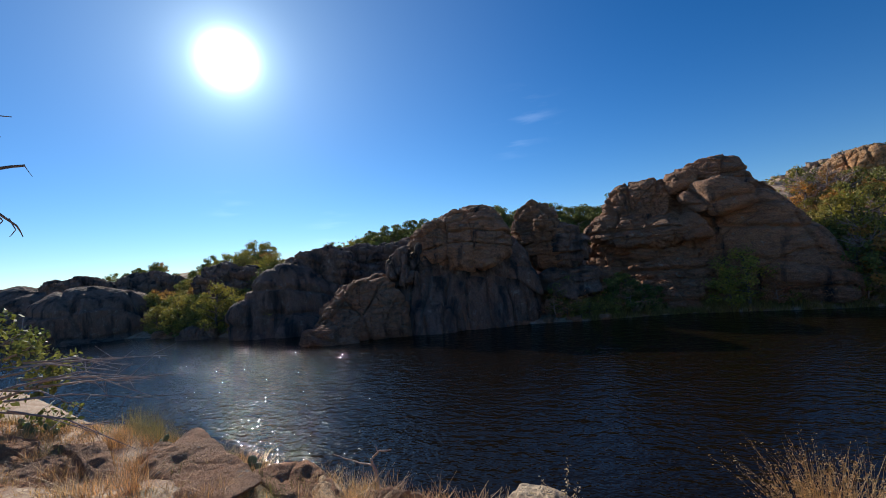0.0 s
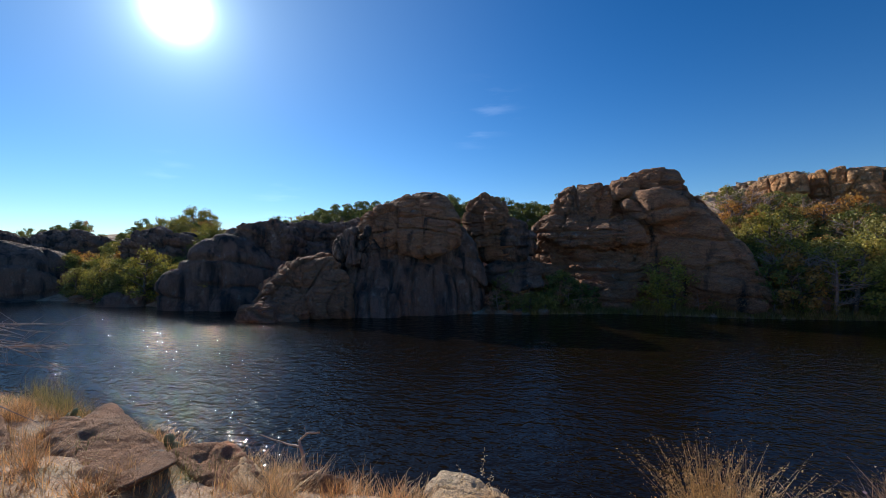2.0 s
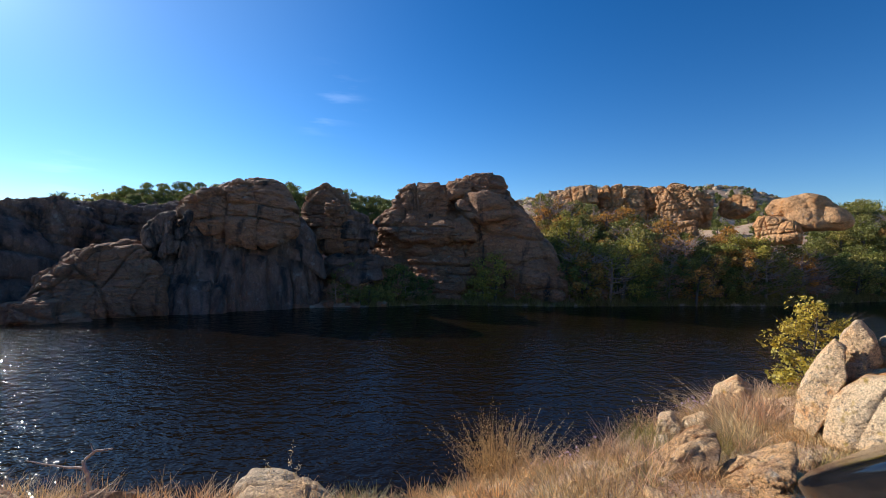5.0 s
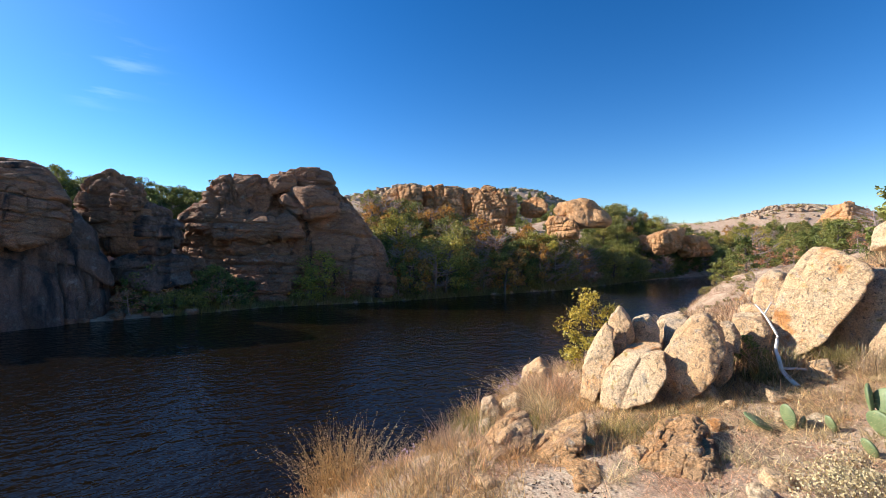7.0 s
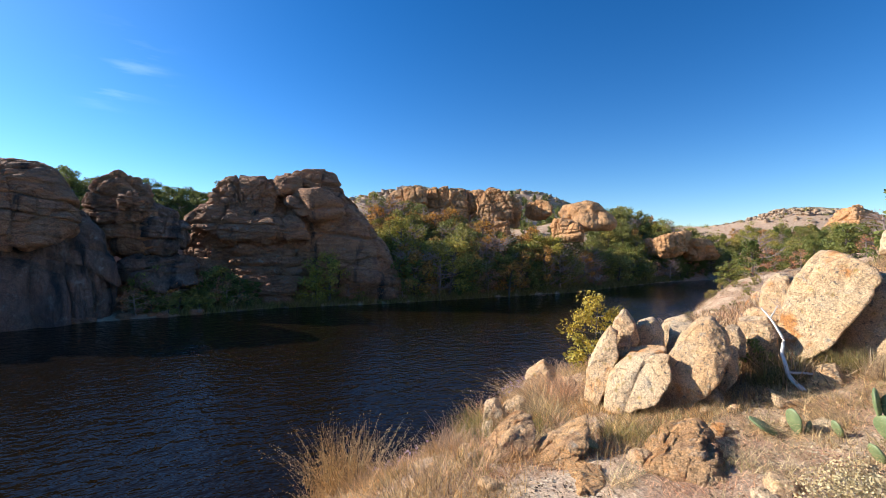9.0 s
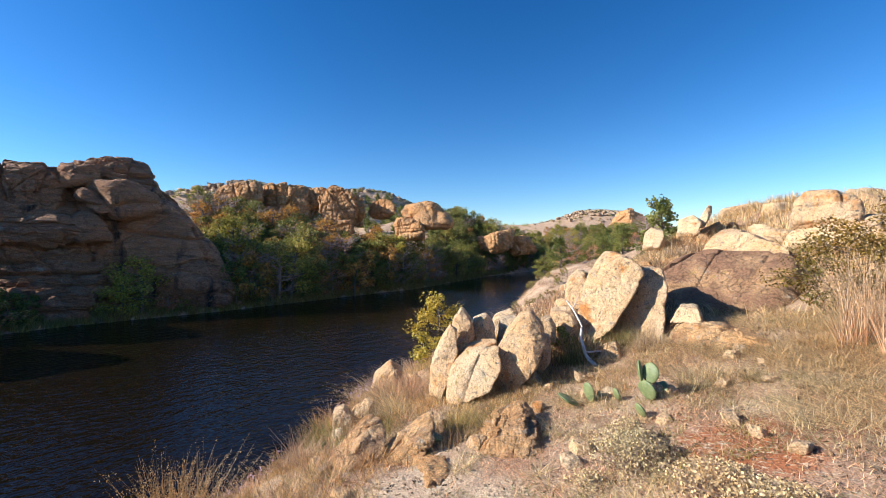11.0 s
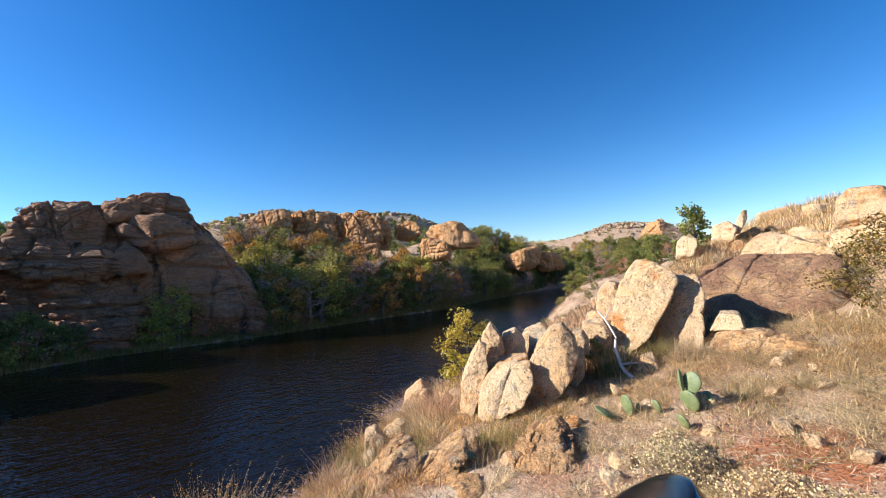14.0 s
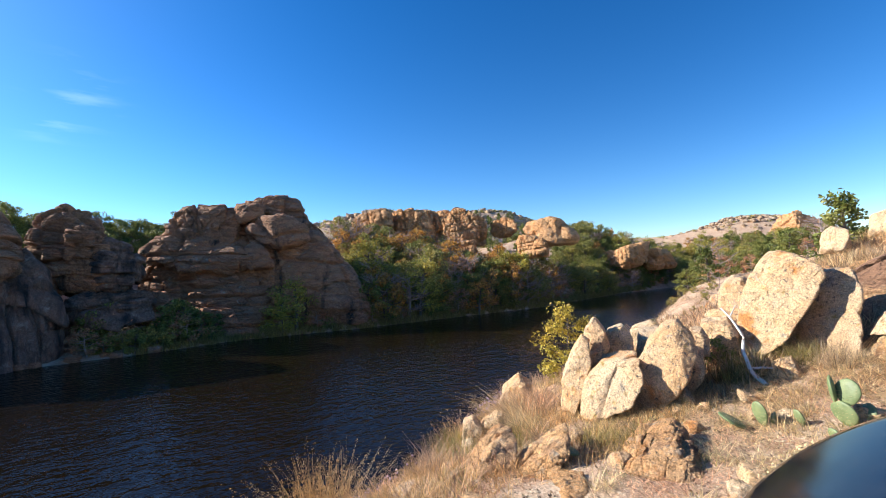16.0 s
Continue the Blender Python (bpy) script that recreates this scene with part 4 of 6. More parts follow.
dead = tree("dead_tree", 4.2, 3.2, JUNIPER, "dead tree with bleached bare branches", "tree", 8, 8, 0, twigs=5, bark=BLEACHED)
shrub = tree("shrub", 1.3, 1.8, OLIVE, "low olive green shrub", "shrub", 9, 9, 900, 0.075, 0.02)
gold = tree("golden_shrub", 1.4, 1.8, SAGE, "low golden-green shrub at the water's edge", "shrub", 10, 9, 800, 0.075, 0.02)

ridge = tree("ridge_juniper", 1.8, 2.3, JUNIPER, "low ragged dark juniper on the ridge", "tree", 14, 13, 1500, 0.085, 0.02, 0.6)

groups = {k: [] for k in "ja jb oa ob or ru ba sh go rj".split()}


def wood_patch(az0, az1, d0, d1, n, mixture, seed, smin=0.7, smax=1.25, gap=1.3, near=False):
    r = np.random.default_rng(seed)
    done = []
    keys, weights = zip(*mixture)
    tries = 0
    while len(done) < n and tries < n * 30:
        tries += 1
        x, y = polar(r.uniform(az0, az1), r.uniform(d0, d1))
        fr = float(dist_to(FAR_SHORE, np.array([x]), np.array([y]))[0])
        if near:
            fr = -float(dist_to(NEAR_SHORE, np.array([x]), np.array([y]))[0]) if x < 90 else 9
        if fr < 0.6 or any((x - a) ** 2 + (y - b) ** 2 < gap * gap for a, b in done):
            continue
        done.append((x, y))
        groups[r.choice(keys, p=np.array(weights) / sum(weights))].append((x, y, r.uniform(smin, smax)))


NEARWOOD = [("ja", 4), ("jb", 4), ("ob", 2), ("ru", 2), ("ba", 1), ("sh", 3), ("go", 2)]
MIX = [("ja", 4.5), ("jb", 5), ("oa", 1.4), ("ob", 3), ("or", 2.2), ("ru", 3), ("ba", 3)]
wood_patch(-30, -15, 39, 56, 125, MIX, 1, 0.75, 1.3, 1.15)
wood_patch(-37, -30, 40, 50, 60, MIX, 2, 0.75, 1.3, 1.15)
wood_patch(-47, -37, 42, 58, 95, [("ba", 8), ("ru", 3), ("ob", 1.5), ("jb", 1), ("or", 1)], 3, 0.75, 1.25, 1.2)
wood_patch(-60, -46, 55, 115, 150, MIX, 4, 0.8, 1.35, 1.9)
wood_patch(-68, -58, 78, 150, 90, MIX, 5, 0.8, 1.4, 2.4)
wood_patch(-60, -30, 75, 140, 130, [("ja", 3), ("jb", 4), ("sh", 3)], 6, 0.7, 1.1, 2.5)
wood_patch(-57, -43, 60, 92, 60, [("ja", 3), ("jb", 4), ("ob", 2), ("rj", 2)], 23, 0.9, 1.5, 1.8)
wood_patch(-37, -25, 44, 54, 55, MIX, 22, 0.9, 1.3, 1.0)
wood_patch(-31, -15, 50, 59, 85, MIX, 24, 0.95, 1.45, 1.2)
wood_patch(-41, -30, 47, 54, 50, MIX, 25, 0.9, 1.35, 1.2)
wood_patch(45.5, 58, 44, 78, 115, [("ja", 2), ("jb", 3), ("oa", 2), ("ob", 4), ("or", 0.6), ("rj", 2)], 7, 0.6, 1.15, 1.0)
wood_patch(57, 72, 68, 96, 60, [("ob", 4), ("rj", 4), ("or", 1), ("go", 1)], 15, 0.6, 1.1)
wood_patch(19, 46, 52, 64, 110, [("rj", 6), ("sh", 1)], 8, 0.5, 1.05, 1.3)
wood_patch(46, 58, 66, 84, 45, [("rj", 6), ("jb", 2)], 18, 0.7, 1.3, 1.4)
wood_patch(57, 71, 84, 104, 45, [("rj", 6), ("jb", 2)], 19, 0.8, 1.4, 1.6)
wood_patch(2, 17, 50, 62, 60, [("rj", 5), ("jb", 3)], 9, 0.8, 1.2)
wood_patch(-1, 11, 34.5, 37.5, 40, [("sh", 4), ("jb", 2), ("ru", 2), ("go", 3)], 11, 0.6, 1.1, 0.6)
wood_patch(-34, -10, 36, 40.5, 70, [("sh", 2), ("ru", 3), ("go", 4)], 12, 0.5, 0.9, 0.6)
wood_patch(-50, -34, 40, 53, 50, [("sh", 2), ("ru", 3), ("go", 3)], 14, 0.6, 1.0, 0.8)
wood_patch(38, 60, 42, 66, 60, [("sh", 3), ("go", 2), ("jb", 1)], 13, 0.4, 0.9)
wood_patch(-70, -57.5, 46, 125, 170, NEARWOOD, 26, 0.7, 1.15, 2.0, True)
wood_patch(-60, -50, 22, 48, 26, [("sh", 3), ("go", 4)], 27, 0.25, 0.5, 1.2, True)
wood_patch(44, 61, 45, 62, 70, [("ob", 4), ("jb", 3), ("oa", 1), ("go", 2)], 28, 0.6, 1.0, 1.1)
groups["oa"] += [(*polar(-9.6, 37.2), 1.05), (*polar(-8.2, 37.0), 0.8), (*polar(52, 52), 1.2)]
groups["jb"] += [(*polar(-18.6, 39.5), 1.1), (*polar(-20.5, 39.5), 1.2), (*polar(42.6, 50), 0.9)]
groups["ja"] += [(*polar(-12.2, 47.5), 1.0), (*polar(-29, 64), 0.9), (*polar(-28, 65), 0.8)]
groups["or"] += [(*polar(-13.6, 38.6), 0.65), (*polar(-32.8, 44), 1.0)]
placed(juniper_a, groups["ja"], "lakeside junipers")
placed(juniper_b, groups["jb"], "lakeside junipers")
placed(oak_a, groups["oa"], "lakeside oaks")
placed(oak_b, groups["ob"], "lakeside oaks")
placed(orange, groups["or"], "autumn trees")
placed(russet, groups["ru"], "russet shrubs")
placed(bare_a, groups["ba"], "leafless trees")
placed(ridge, groups["rj"], "ridge junipers")
placed(shrub, groups["sh"], "olive shrubs")
placed(gold, groups["go"], "waterside shrubs")
placed(dead, [(*polar(-26.1, 45), 1.0), (*polar(-35.4, 55), 0.8)], "dead trees")

# low scrub and grass clumps on the far hills and slopes
rng = np.random.default_rng(21)
pts = []
for k in range(1500):
    az = rng.uniform(-72, -10)
    d = rng.uniform(62, 235)
    x, y = polar(az, d)
    pts.append((x, y))
for k in range(500):
    pts.append(tuple(polar(rng.uniform(22, 72), rng.uniform(46, 72))))
pts = np.array(pts)
keep = dist_to(FAR_SHORE, pts[:, 0], pts[:, 1]) > 4
pts = pts[keep]
pz = height(pts[:, 0], pts[:, 1])
rep = 34
c = np.repeat(np.c_[pts, pz + 0.25], rep, 0) + rng.normal(0, 1, (len(pts) * rep, 3)) * np.repeat(rng.uniform(0.25, 0.6, len(pts)), rep)[:, None] * (1.0, 1.0, 0.55)
tagged(part("hill_scrub", leaves(c, 0.20, rng), OLIVE, smooth=False), "low dark scrub dotted over distant slopes", "scrub", kind="stuff")

# tawny sedge along the far waterline
n = 2600
x = rng.uniform(-4, 62, n)
y = np.interp(x, FAR_SHORE[:, 0], FAR_SHORE[:, 1]) + rng.uniform(-0.15, 1.5, n)
p = np.repeat(np.stack([x, y, np.maximum(height(x, y), 0)], 1), 16, 0)
p[:, :2] += rng.normal(0, 0.12, (len(p), 2))
tagged(part("shore_sedge", blades(p, 0.42, 0.014, rng, 0.45), SAGE, smooth=False), "tawny sedge along the far waterline", "sedge", kind="stuff")
n = 1500
x = rng.uniform(-34, -14, n)
y = rng.uniform(40, 58, n)
p = np.repeat(np.stack([x, y, height(x, y)], 1), 14, 0)
p[:, :2] += rng.normal(0, 0.2, (len(p), 2))
tagged(part("slope_grass", blades(p, 0.4, 0.016, rng, 0.6), STRAW, smooth=False), "tan dry grass on the shaded slope", "grass", kind="stuff")

# ---- the near bank: boulders and bedrock ----
def boulder(name, x, y, base, w, h, mat, label, seed, depth=None, turn=(0, 0, 0), n=36, category="boulder", taper=0.0, depth_of_joint=None, **kw):
    """A boulder w wide and h high with its foot at the height base, or sunk half into the ground."""
    dpt = depth or w * 0.8
    opts = dict(rough=0.06, crack=(w * 1.1, w * 1.1, w * 0.9), depth=depth_of_joint or 0.022 * w, block=0.02 * w, fine=0.012, facets=6, second=0.5)
    opts.update(kw)
    v, f = rock((0, 0, h * 0.46), (w * 0.54, dpt * 0.54, h * 0.60), turn, n, seed, **opts)
    if taper:
        v[:, :2] *= 1 - taper * np.clip(v[:, 2:3] / h, 0, 1)
    ob = new(name, mesh_of(name, v, f, mat))
    ob.location = (x, y, ground_at(x, y) - 0.66 * h if base is None else base)
    return tagged(ob, label, category)


def sculpted(name, centre, facing, outline, deep, mat, label, seed, n=36, slant=0.2, lean=0.2, rough=0.05, edge=34, facets=9):
    """A boulder or bedrock slab of its own outline, bedded a little deeper than it shows."""
    low = min(v for _, v in outline)
    slab = mat is SLAB
    bed = [(u, v * 1.06 if v < 0.4 * low and not slab else v) for u, v in outline]
    lean, slant = (lean * 1.6 if slab else lean * 1.2), slant * 1.5 + 0.12
    w = max(u for u, _ in outline) - min(u for u, _ in outline)
    at = np.array((centre[0], centre[1], centre[2] + low))
    if slab:      # bedrock lies flush in the slope
        a = radians(facing)
        centre = (centre[0] - 0.35 * deep * math.sin(a), centre[1] + 0.35 * deep * math.cos(a), centre[2] - 0.50 * deep)
    v, f = hewn(centre, facing, bed, deep, seed, n, slant, lean, edge, facets, rough, (w * 0.5, w * 0.5, w * 0.16) if slab else (w * 1.0, w * 0.9, w * 0.8),
                0.028 * w, 0.035 * w if slab else 0.026 * w, 0.012, 0.8)
    ob = new(name, mesh_of(name, v - at, f, mat))
    ob.location = tuple(at)
    return tagged(ob, label, "boulder" if not slab else "bedrock")


PALE = "pale lichen-spotted granite boulder on the bank"
SUNK = "pale stone half sunk in dry grass"
BED = "orange bedrock slab breaking through dry grass"
sculpted("pointed_boulder", (4.77, 4.46, 3.43), -46.9, [(-0.19, -0.14), (-0.13, 0.1), (-0.03, 0.25), (0.02, 0.25), (0.13, 0.09), (0.19, -0.12), (0.11, -0.24), (-0.11, -0.25)], 0.22, BOULDER, "pointed pale boulder perched on other boulders", 600, n=40)
sculpted("boulder", (4.24, 4.36, 3.07), -44.3, [(-0.2, -0.43), (-0.16, -0.11), (0.01, 0.29), (0.11, 0.45), (0.2, 0.38), (0.19, 0.12), (0.09, -0.19), (-0.03, -0.45)], 0.25, BOULDER, "narrow pale boulder leaning outward from the stack", 601, n=40, lean=0.3)
sculpted("boulder", (4.53, 4.28, 3.16), -46.7, [(-0.11, -0.14), (-0.06, 0.1), (0.06, 0.14), (0.11, 0.07), (0.09, -0.12)], 0.16, BOULDER, PALE, 602, n=24)
sculpted("boulder", (5.18, 4.45, 3.26), -49.3, [(-0.21, -0.29), (-0.11, 0.22), (0.08, 0.29), (0.21, 0.12), (0.18, -0.23)], 0.30, BOULDER, PALE, 603, n=36)
sculpted("boulder", (4.32, 3.85, 2.99), -48.3, [(-0.36, -0.32), (-0.31, 0.02), (-0.11, 0.26), (0.32, 0.36), (0.35, 0.13), (0.21, -0.15), (-0.18, -0.35)], 0.36, BOULDER, "broad pale granite block with a flat face", 604, n=52, lean=0.45, slant=0.3)
sculpted("boulder", (4.76, 3.46, 3.25), -53.9, [(-0.4, -0.37), (-0.27, -0.08), (-0.12, 0.22), (0.05, 0.43), (0.2, 0.49), (0.33, 0.36), (0.38, 0.15), (0.21, -0.17), (-0.05, -0.47), (-0.3, -0.51)], 0.36, BOULDER, "upright pale granite boulder leaning on its neighbour", 605, n=60, lean=0.35, slant=0.3)
sculpted("boulder", (5.15, 3.43, 3.11), -56.3, [(-0.21, -0.3), (-0.09, -0.05), (0.12, 0.28), (0.21, 0.24), (0.21, -0.0), (0.05, -0.23)], 0.24, BOULDER, PALE, 606, n=36, lean=0.3, slant=0.3)
sculpted("boulder", (5.61, 4.25, 3.23), -52.8, [(-0.19, -0.24), (-0.13, 0.22), (0.15, 0.26), (0.19, 0.0), (0.12, -0.25)], 0.30, BOULDER, PALE, 607, n=32)
sculpted("boulder", (6.02, 4.70, 3.31), -52.0, [(-0.26, -0.22), (-0.12, 0.08), (0.15, 0.21), (0.26, 0.17), (0.24, -0.19)], 0.30, BOULDER, PALE, 608, n=28)
sculpted("boulder", (5.63, 3.51, 3.39), -58.0, [(-0.13, -0.16), (-0.1, 0.16), (0.05, 0.17), (0.12, -0.0), (0.1, -0.16)], 0.20, BOULDER, PALE, 609, n=28)
sculpted("boulder", (6.26, 3.62, 3.39), -59.9, [(-0.25, -0.2), (-0.2, 0.16), (0.12, 0.24), (0.24, 0.09), (0.22, -0.21)], 0.35, BOULDER, PALE, 610, n=40)
sculpted("large_boulder", (6.85, 3.15, 3.87), -65.1, [(-0.51, -0.67), (-0.44, -0.22), (-0.27, 0.32), (-0.13, 0.56), (-0.02, 0.65), (0.22, 0.59), (0.44, 0.44), (0.48, 0.28), (0.34, -0.02), (0.02, -0.53), (-0.19, -0.67)], 0.50, BOULDER, "large pale boulder with a yellow lichen patch and deep crack", 611, n=80, lean=0.3, slant=0.35)
sculpted("boulder", (7.26, 2.95, 3.67), -67.7, [(-0.54, -0.61), (-0.32, -0.21), (0.01, 0.35), (0.19, 0.56), (0.41, 0.59), (0.5, 0.37), (0.4, -0.13), (0.43, -0.43), (0.05, -0.58)], 0.60, BOULDER, "rounded pale boulder leaning against a larger one", 612, n=72, lean=0.5, slant=0.3)
sculpted("boulder", (7.60, 4.10, 3.82), -61.6, [(-0.24, -0.31), (-0.17, 0.15), (0.01, 0.35), (0.2, 0.31), (0.24, -0.33)], 0.45, BOULDER, PALE, 613, n=44, slant=0.3)
sculpted("varnished_slab", (9.27, 2.07, 3.82), -77.0, [(-1.43, -0.78), (-1.34, 0.04), (-1.15, 0.25), (-0.26, 0.71), (1.05, 0.75), (1.19, 0.2), (1.07, -0.62), (-0.38, -0.8)], 0.90, VARNISH, "broad sloping granite slab darkened by brown varnish", 614, n=110, lean=0.9, slant=0.1, rough=0.03, edge=14)
sculpted("pale_outcrop", (10.89, 2.13, 4.59), -78.6, [(-0.83, -0.35), (-0.59, 0.02), (-0.35, 0.29), (-0.14, 0.35), (0.15, 0.25), (0.75, -0.06), (0.74, -0.34)], 0.70, BOULDER, "pale granite knob above a darker slab", 615, n=56, lean=0.6)
sculpted("flat_slab", (6.24, 1.41, 3.54), -76.7, [(-0.59, -0.15), (-0.56, 0.05), (-0.44, 0.13), (0.03, 0.17), (0.5, 0.08), (0.53, -0.01), (0.08, -0.14), (-0.38, -0.21)], 0.34, SLAB, "flat orange granite slab lying on the grass", 616, n=56, lean=0.4, slant=0.1)
sculpted("boulder", (6.82, 1.96, 3.64), -73.5, [(-0.22, -0.13), (-0.08, 0.11), (0.14, 0.1), (0.21, -0.1)], 0.30, BOULDER, PALE, 617, n=32)
sculpted("round_boulder", (11.38, 0.77, 5.23), -85.7, [(-0.56, -0.24), (-0.5, 0.22), (-0.31, 0.43), (0.11, 0.42), (0.47, 0.25), (0.51, -0.08), (0.34, -0.39), (-0.32, -0.42)], 0.65, BOULDER, "round pale boulder on the slope top", 618, n=64, lean=0.25)
sculpted("boulder", (11.10, 0.44, 4.83), -87.3, [(-1.04, -0.36), (-0.87, 0.07), (-0.53, -0.0), (0.03, 0.03), (0.54, 0.33), (0.55, 0.11), (0.55, -0.37)], 0.70, BOULDER, PALE, 619, n=56, lean=0.4)
sculpted("leaning_rock", (16.29, 4.65, 5.23), -74.0, [(-0.37, -0.34), (-0.32, 0.24), (0.13, 0.41), (0.36, 0.16), (0.23, -0.28), (-0.14, -0.41)], 0.60, BOULDER, "jagged tilted rock on the skyline", 620, n=48)
sculpted("leaning_rock", (16.59, 4.31, 5.56), -75.3, [(-0.26, -0.36), (-0.05, 0.04), (0.13, 0.36), (0.25, 0.35), (0.23, 0.07), (0.01, -0.33)], 0.40, BOULDER, "jagged tilted rock on the skyline", 621, n=44)
sculpted("boulder", (15.29, 5.46, 4.85), -70.2, [(-0.34, -0.37), (-0.24, 0.19), (-0.06, 0.37), (0.28, 0.23), (0.34, -0.34)], 0.60, BOULDER, PALE, 622, n=44)
sculpted("boulder", (15.20, 4.08, 4.90), -74.9, [(-0.35, -0.32), (0.06, 0.32), (0.31, 0.17), (0.34, -0.32)], 0.50, SLAB, PALE, 623, n=40, lean=0.6)
sculpted("hill_outcrop", (17.43, 4.28, 5.40), -76.1, [(-0.39, -0.35), (-0.29, 0.11), (0.21, 0.35), (0.38, 0.15), (0.38, -0.28)], 0.70, SLAB, "broken orange outcrop on the hillside", 624, n=48, lean=0.3)
sculpted("hill_outcrop", (17.57, 3.65, 5.42), -78.2, [(-0.4, -0.24), (-0.11, 0.31), (0.05, 0.27), (0.38, 0.02), (0.38, -0.32)], 0.70, SLAB, "broken orange outcrop on the hillside", 625, n=48, lean=0.5)
sculpted("boulder", (12.34, 3.90, 4.40), -72.3, [(-0.33, -0.09), (-0.16, 0.12), (0.21, 0.15), (0.32, -0.14)], 0.50, SLAB, PALE, 627, n=32, lean=0.5)
sculpted("boulder", (12.12, 4.53, 4.33), -69.4, [(-0.23, -0.12), (-0.15, 0.08), (0.06, 0.12), (0.23, -0.09)], 0.50, SLAB, PALE, 628, n=32, lean=0.5)
sculpted("stone", (3.30, 5.53, 2.15), -31.0, [(-0.14, -0.12), (-0.1, 0.09), (0.03, 0.15), (0.14, 0.09), (0.14, -0.08), (-0.03, -0.15)], 0.20, BOULDER, SUNK, 629, n=32)
sculpted("stone", (3.53, 5.38, 2.18), -33.4, [(-0.19, -0.19), (-0.1, 0.04), (0.11, 0.19), (0.19, 0.19), (0.16, 0.02), (-0.01, -0.16)], 0.22, BOULDER, SUNK, 630, n=32, slant=0.3)
sculpted("stone", (4.44, 5.97, 2.40), -36.7, [(-0.27, -0.18), (-0.18, 0.04), (0.08, 0.24), (0.27, 0.15), (0.25, -0.02), (-0.09, -0.24)], 0.30, BOULDER, SUNK, 631, n=36, slant=0.3)
sculpted("stone", (2.32, 4.92, 2.04), -25.5, [(-0.05, -0.05), (-0.03, 0.06), (0.04, 0.04), (0.05, -0.06)], 0.10, BOULDER, SUNK, 632, n=20)
sculpted("stone", (2.08, 4.08, 2.40), -27.2, [(-0.07, -0.04), (0.01, 0.06), (0.08, 0.05), (0.02, -0.06)], 0.12, BOULDER, SUNK, 633, n=20)
sculpted("stone", (2.99, 5.11, 2.06), -30.5, [(-0.11, -0.09), (-0.08, 0.08), (0.06, 0.11), (0.11, 0.04), (0.06, -0.11)], 0.15, BOULDER, SUNK, 634, n=24)
sculpted("stone", (1.51, 3.46, 2.51), -24.0, [(-0.12, -0.04), (-0.01, 0.07), (0.12, 0.06), (0.12, -0.02), (-0.05, -0.07)], 0.20, SLAB, SUNK, 635, n=32, lean=0.5)
sculpted("bedrock_slab", (1.93, 3.41, 2.59), -29.9, [(-0.5, -0.32), (-0.24, -0.1), (0.01, 0.08), (0.22, 0.27), (0.36, 0.33), (0.52, 0.33), (0.44, 0.14), (0.2, -0.04), (-0.08, -0.23), (-0.3, -0.34)], 0.30, SLAB, BED, 636, n=80, lean=1.1)
sculpted("bedrock_slab", (2.29, 3.10, 2.66), -36.6, [(-0.47, -0.34), (-0.31, -0.11), (-0.13, -0.04), (0.05, 0.13), (0.35, 0.29), (0.47, 0.34), (0.43, 0.22), (0.15, 0.1), (-0.08, -0.11), (-0.31, -0.34)], 0.22, SLAB, BED, 637, n=72, lean=1.1)
sculpted("bedrock_slab", (2.41, 2.94, 2.67), -39.5, [(-0.24, -0.11), (-0.14, 0.03), (0.06, 0.11), (0.24, 0.12), (0.18, 0.01), (-0.1, -0.11)], 0.20, SLAB, BED, 638, n=48, lean=0.9)
sculpted("bedrock_slab", (2.84, 2.21, 2.83), -52.0, [(-0.38, -0.39), (-0.33, -0.17), (-0.23, 0.11), (-0.07, 0.28), (0.18, 0.37), (0.32, 0.31), (0.36, 0.21), (0.25, 0.0), (0.09, -0.17), (-0.19, -0.38)], 0.42, SLAB, "broad orange bedrock block with rough cracked face", 639, n=96, lean=0.9)
sculpted("bedrock_slab", (3.86, 3.83, 2.61), -45.2, [(-0.66, -0.2), (-0.38, 0.01), (-0.0, 0.16), (0.55, 0.28), (0.64, 0.22), (0.15, -0.09), (-0.37, -0.28), (-0.6, -0.29)], 0.30, SLAB, BED, 640, n=72, lean=1.2)
sculpted("bedrock_slab", (2.18, 2.53, 2.71), -40.9, [(-0.25, -0.16), (-0.13, 0.0), (0.07, 0.15), (0.24, 0.16), (0.23, 0.03), (0.12, -0.1)], 0.26, SLAB, BED, 641, n=56, lean=0.9)
sculpted("bedrock_slab", (2.71, 1.88, 2.82), -55.1, [(-0.14, -0.08), (-0.08, 0.04), (0.06, 0.1), (0.13, 0.04), (0.06, -0.08)], 0.20, SLAB, BED, 642, n=44, lean=0.8)
sculpted("bedrock_slab", (3.25, 3.58, 2.59), -42.3, [(-0.21, -0.09), (-0.14, 0.04), (0.21, 0.09), (0.15, -0.05)], 0.20, SLAB, BED, 643, n=40, lean=0.9)
sculpted("bedrock_slab", (4.05, 3.26, 2.74), -51.1, [(-0.15, -0.1), (-0.08, 0.08), (0.12, 0.13), (0.15, 0.01), (0.04, -0.11)], 0.18, SLAB, BED, 644, n=40, lean=0.7)
sculpted("stone", (4.68, 3.13, 2.83), -56.1, [(-0.13, -0.09), (-0.11, 0.09), (0.01, 0.15), (0.13, 0.01), (0.11, -0.12), (-0.01, -0.15)], 0.14, BOULDER, "pale stone with an orange underside in the grass", 645, n=32, lean=0.3)
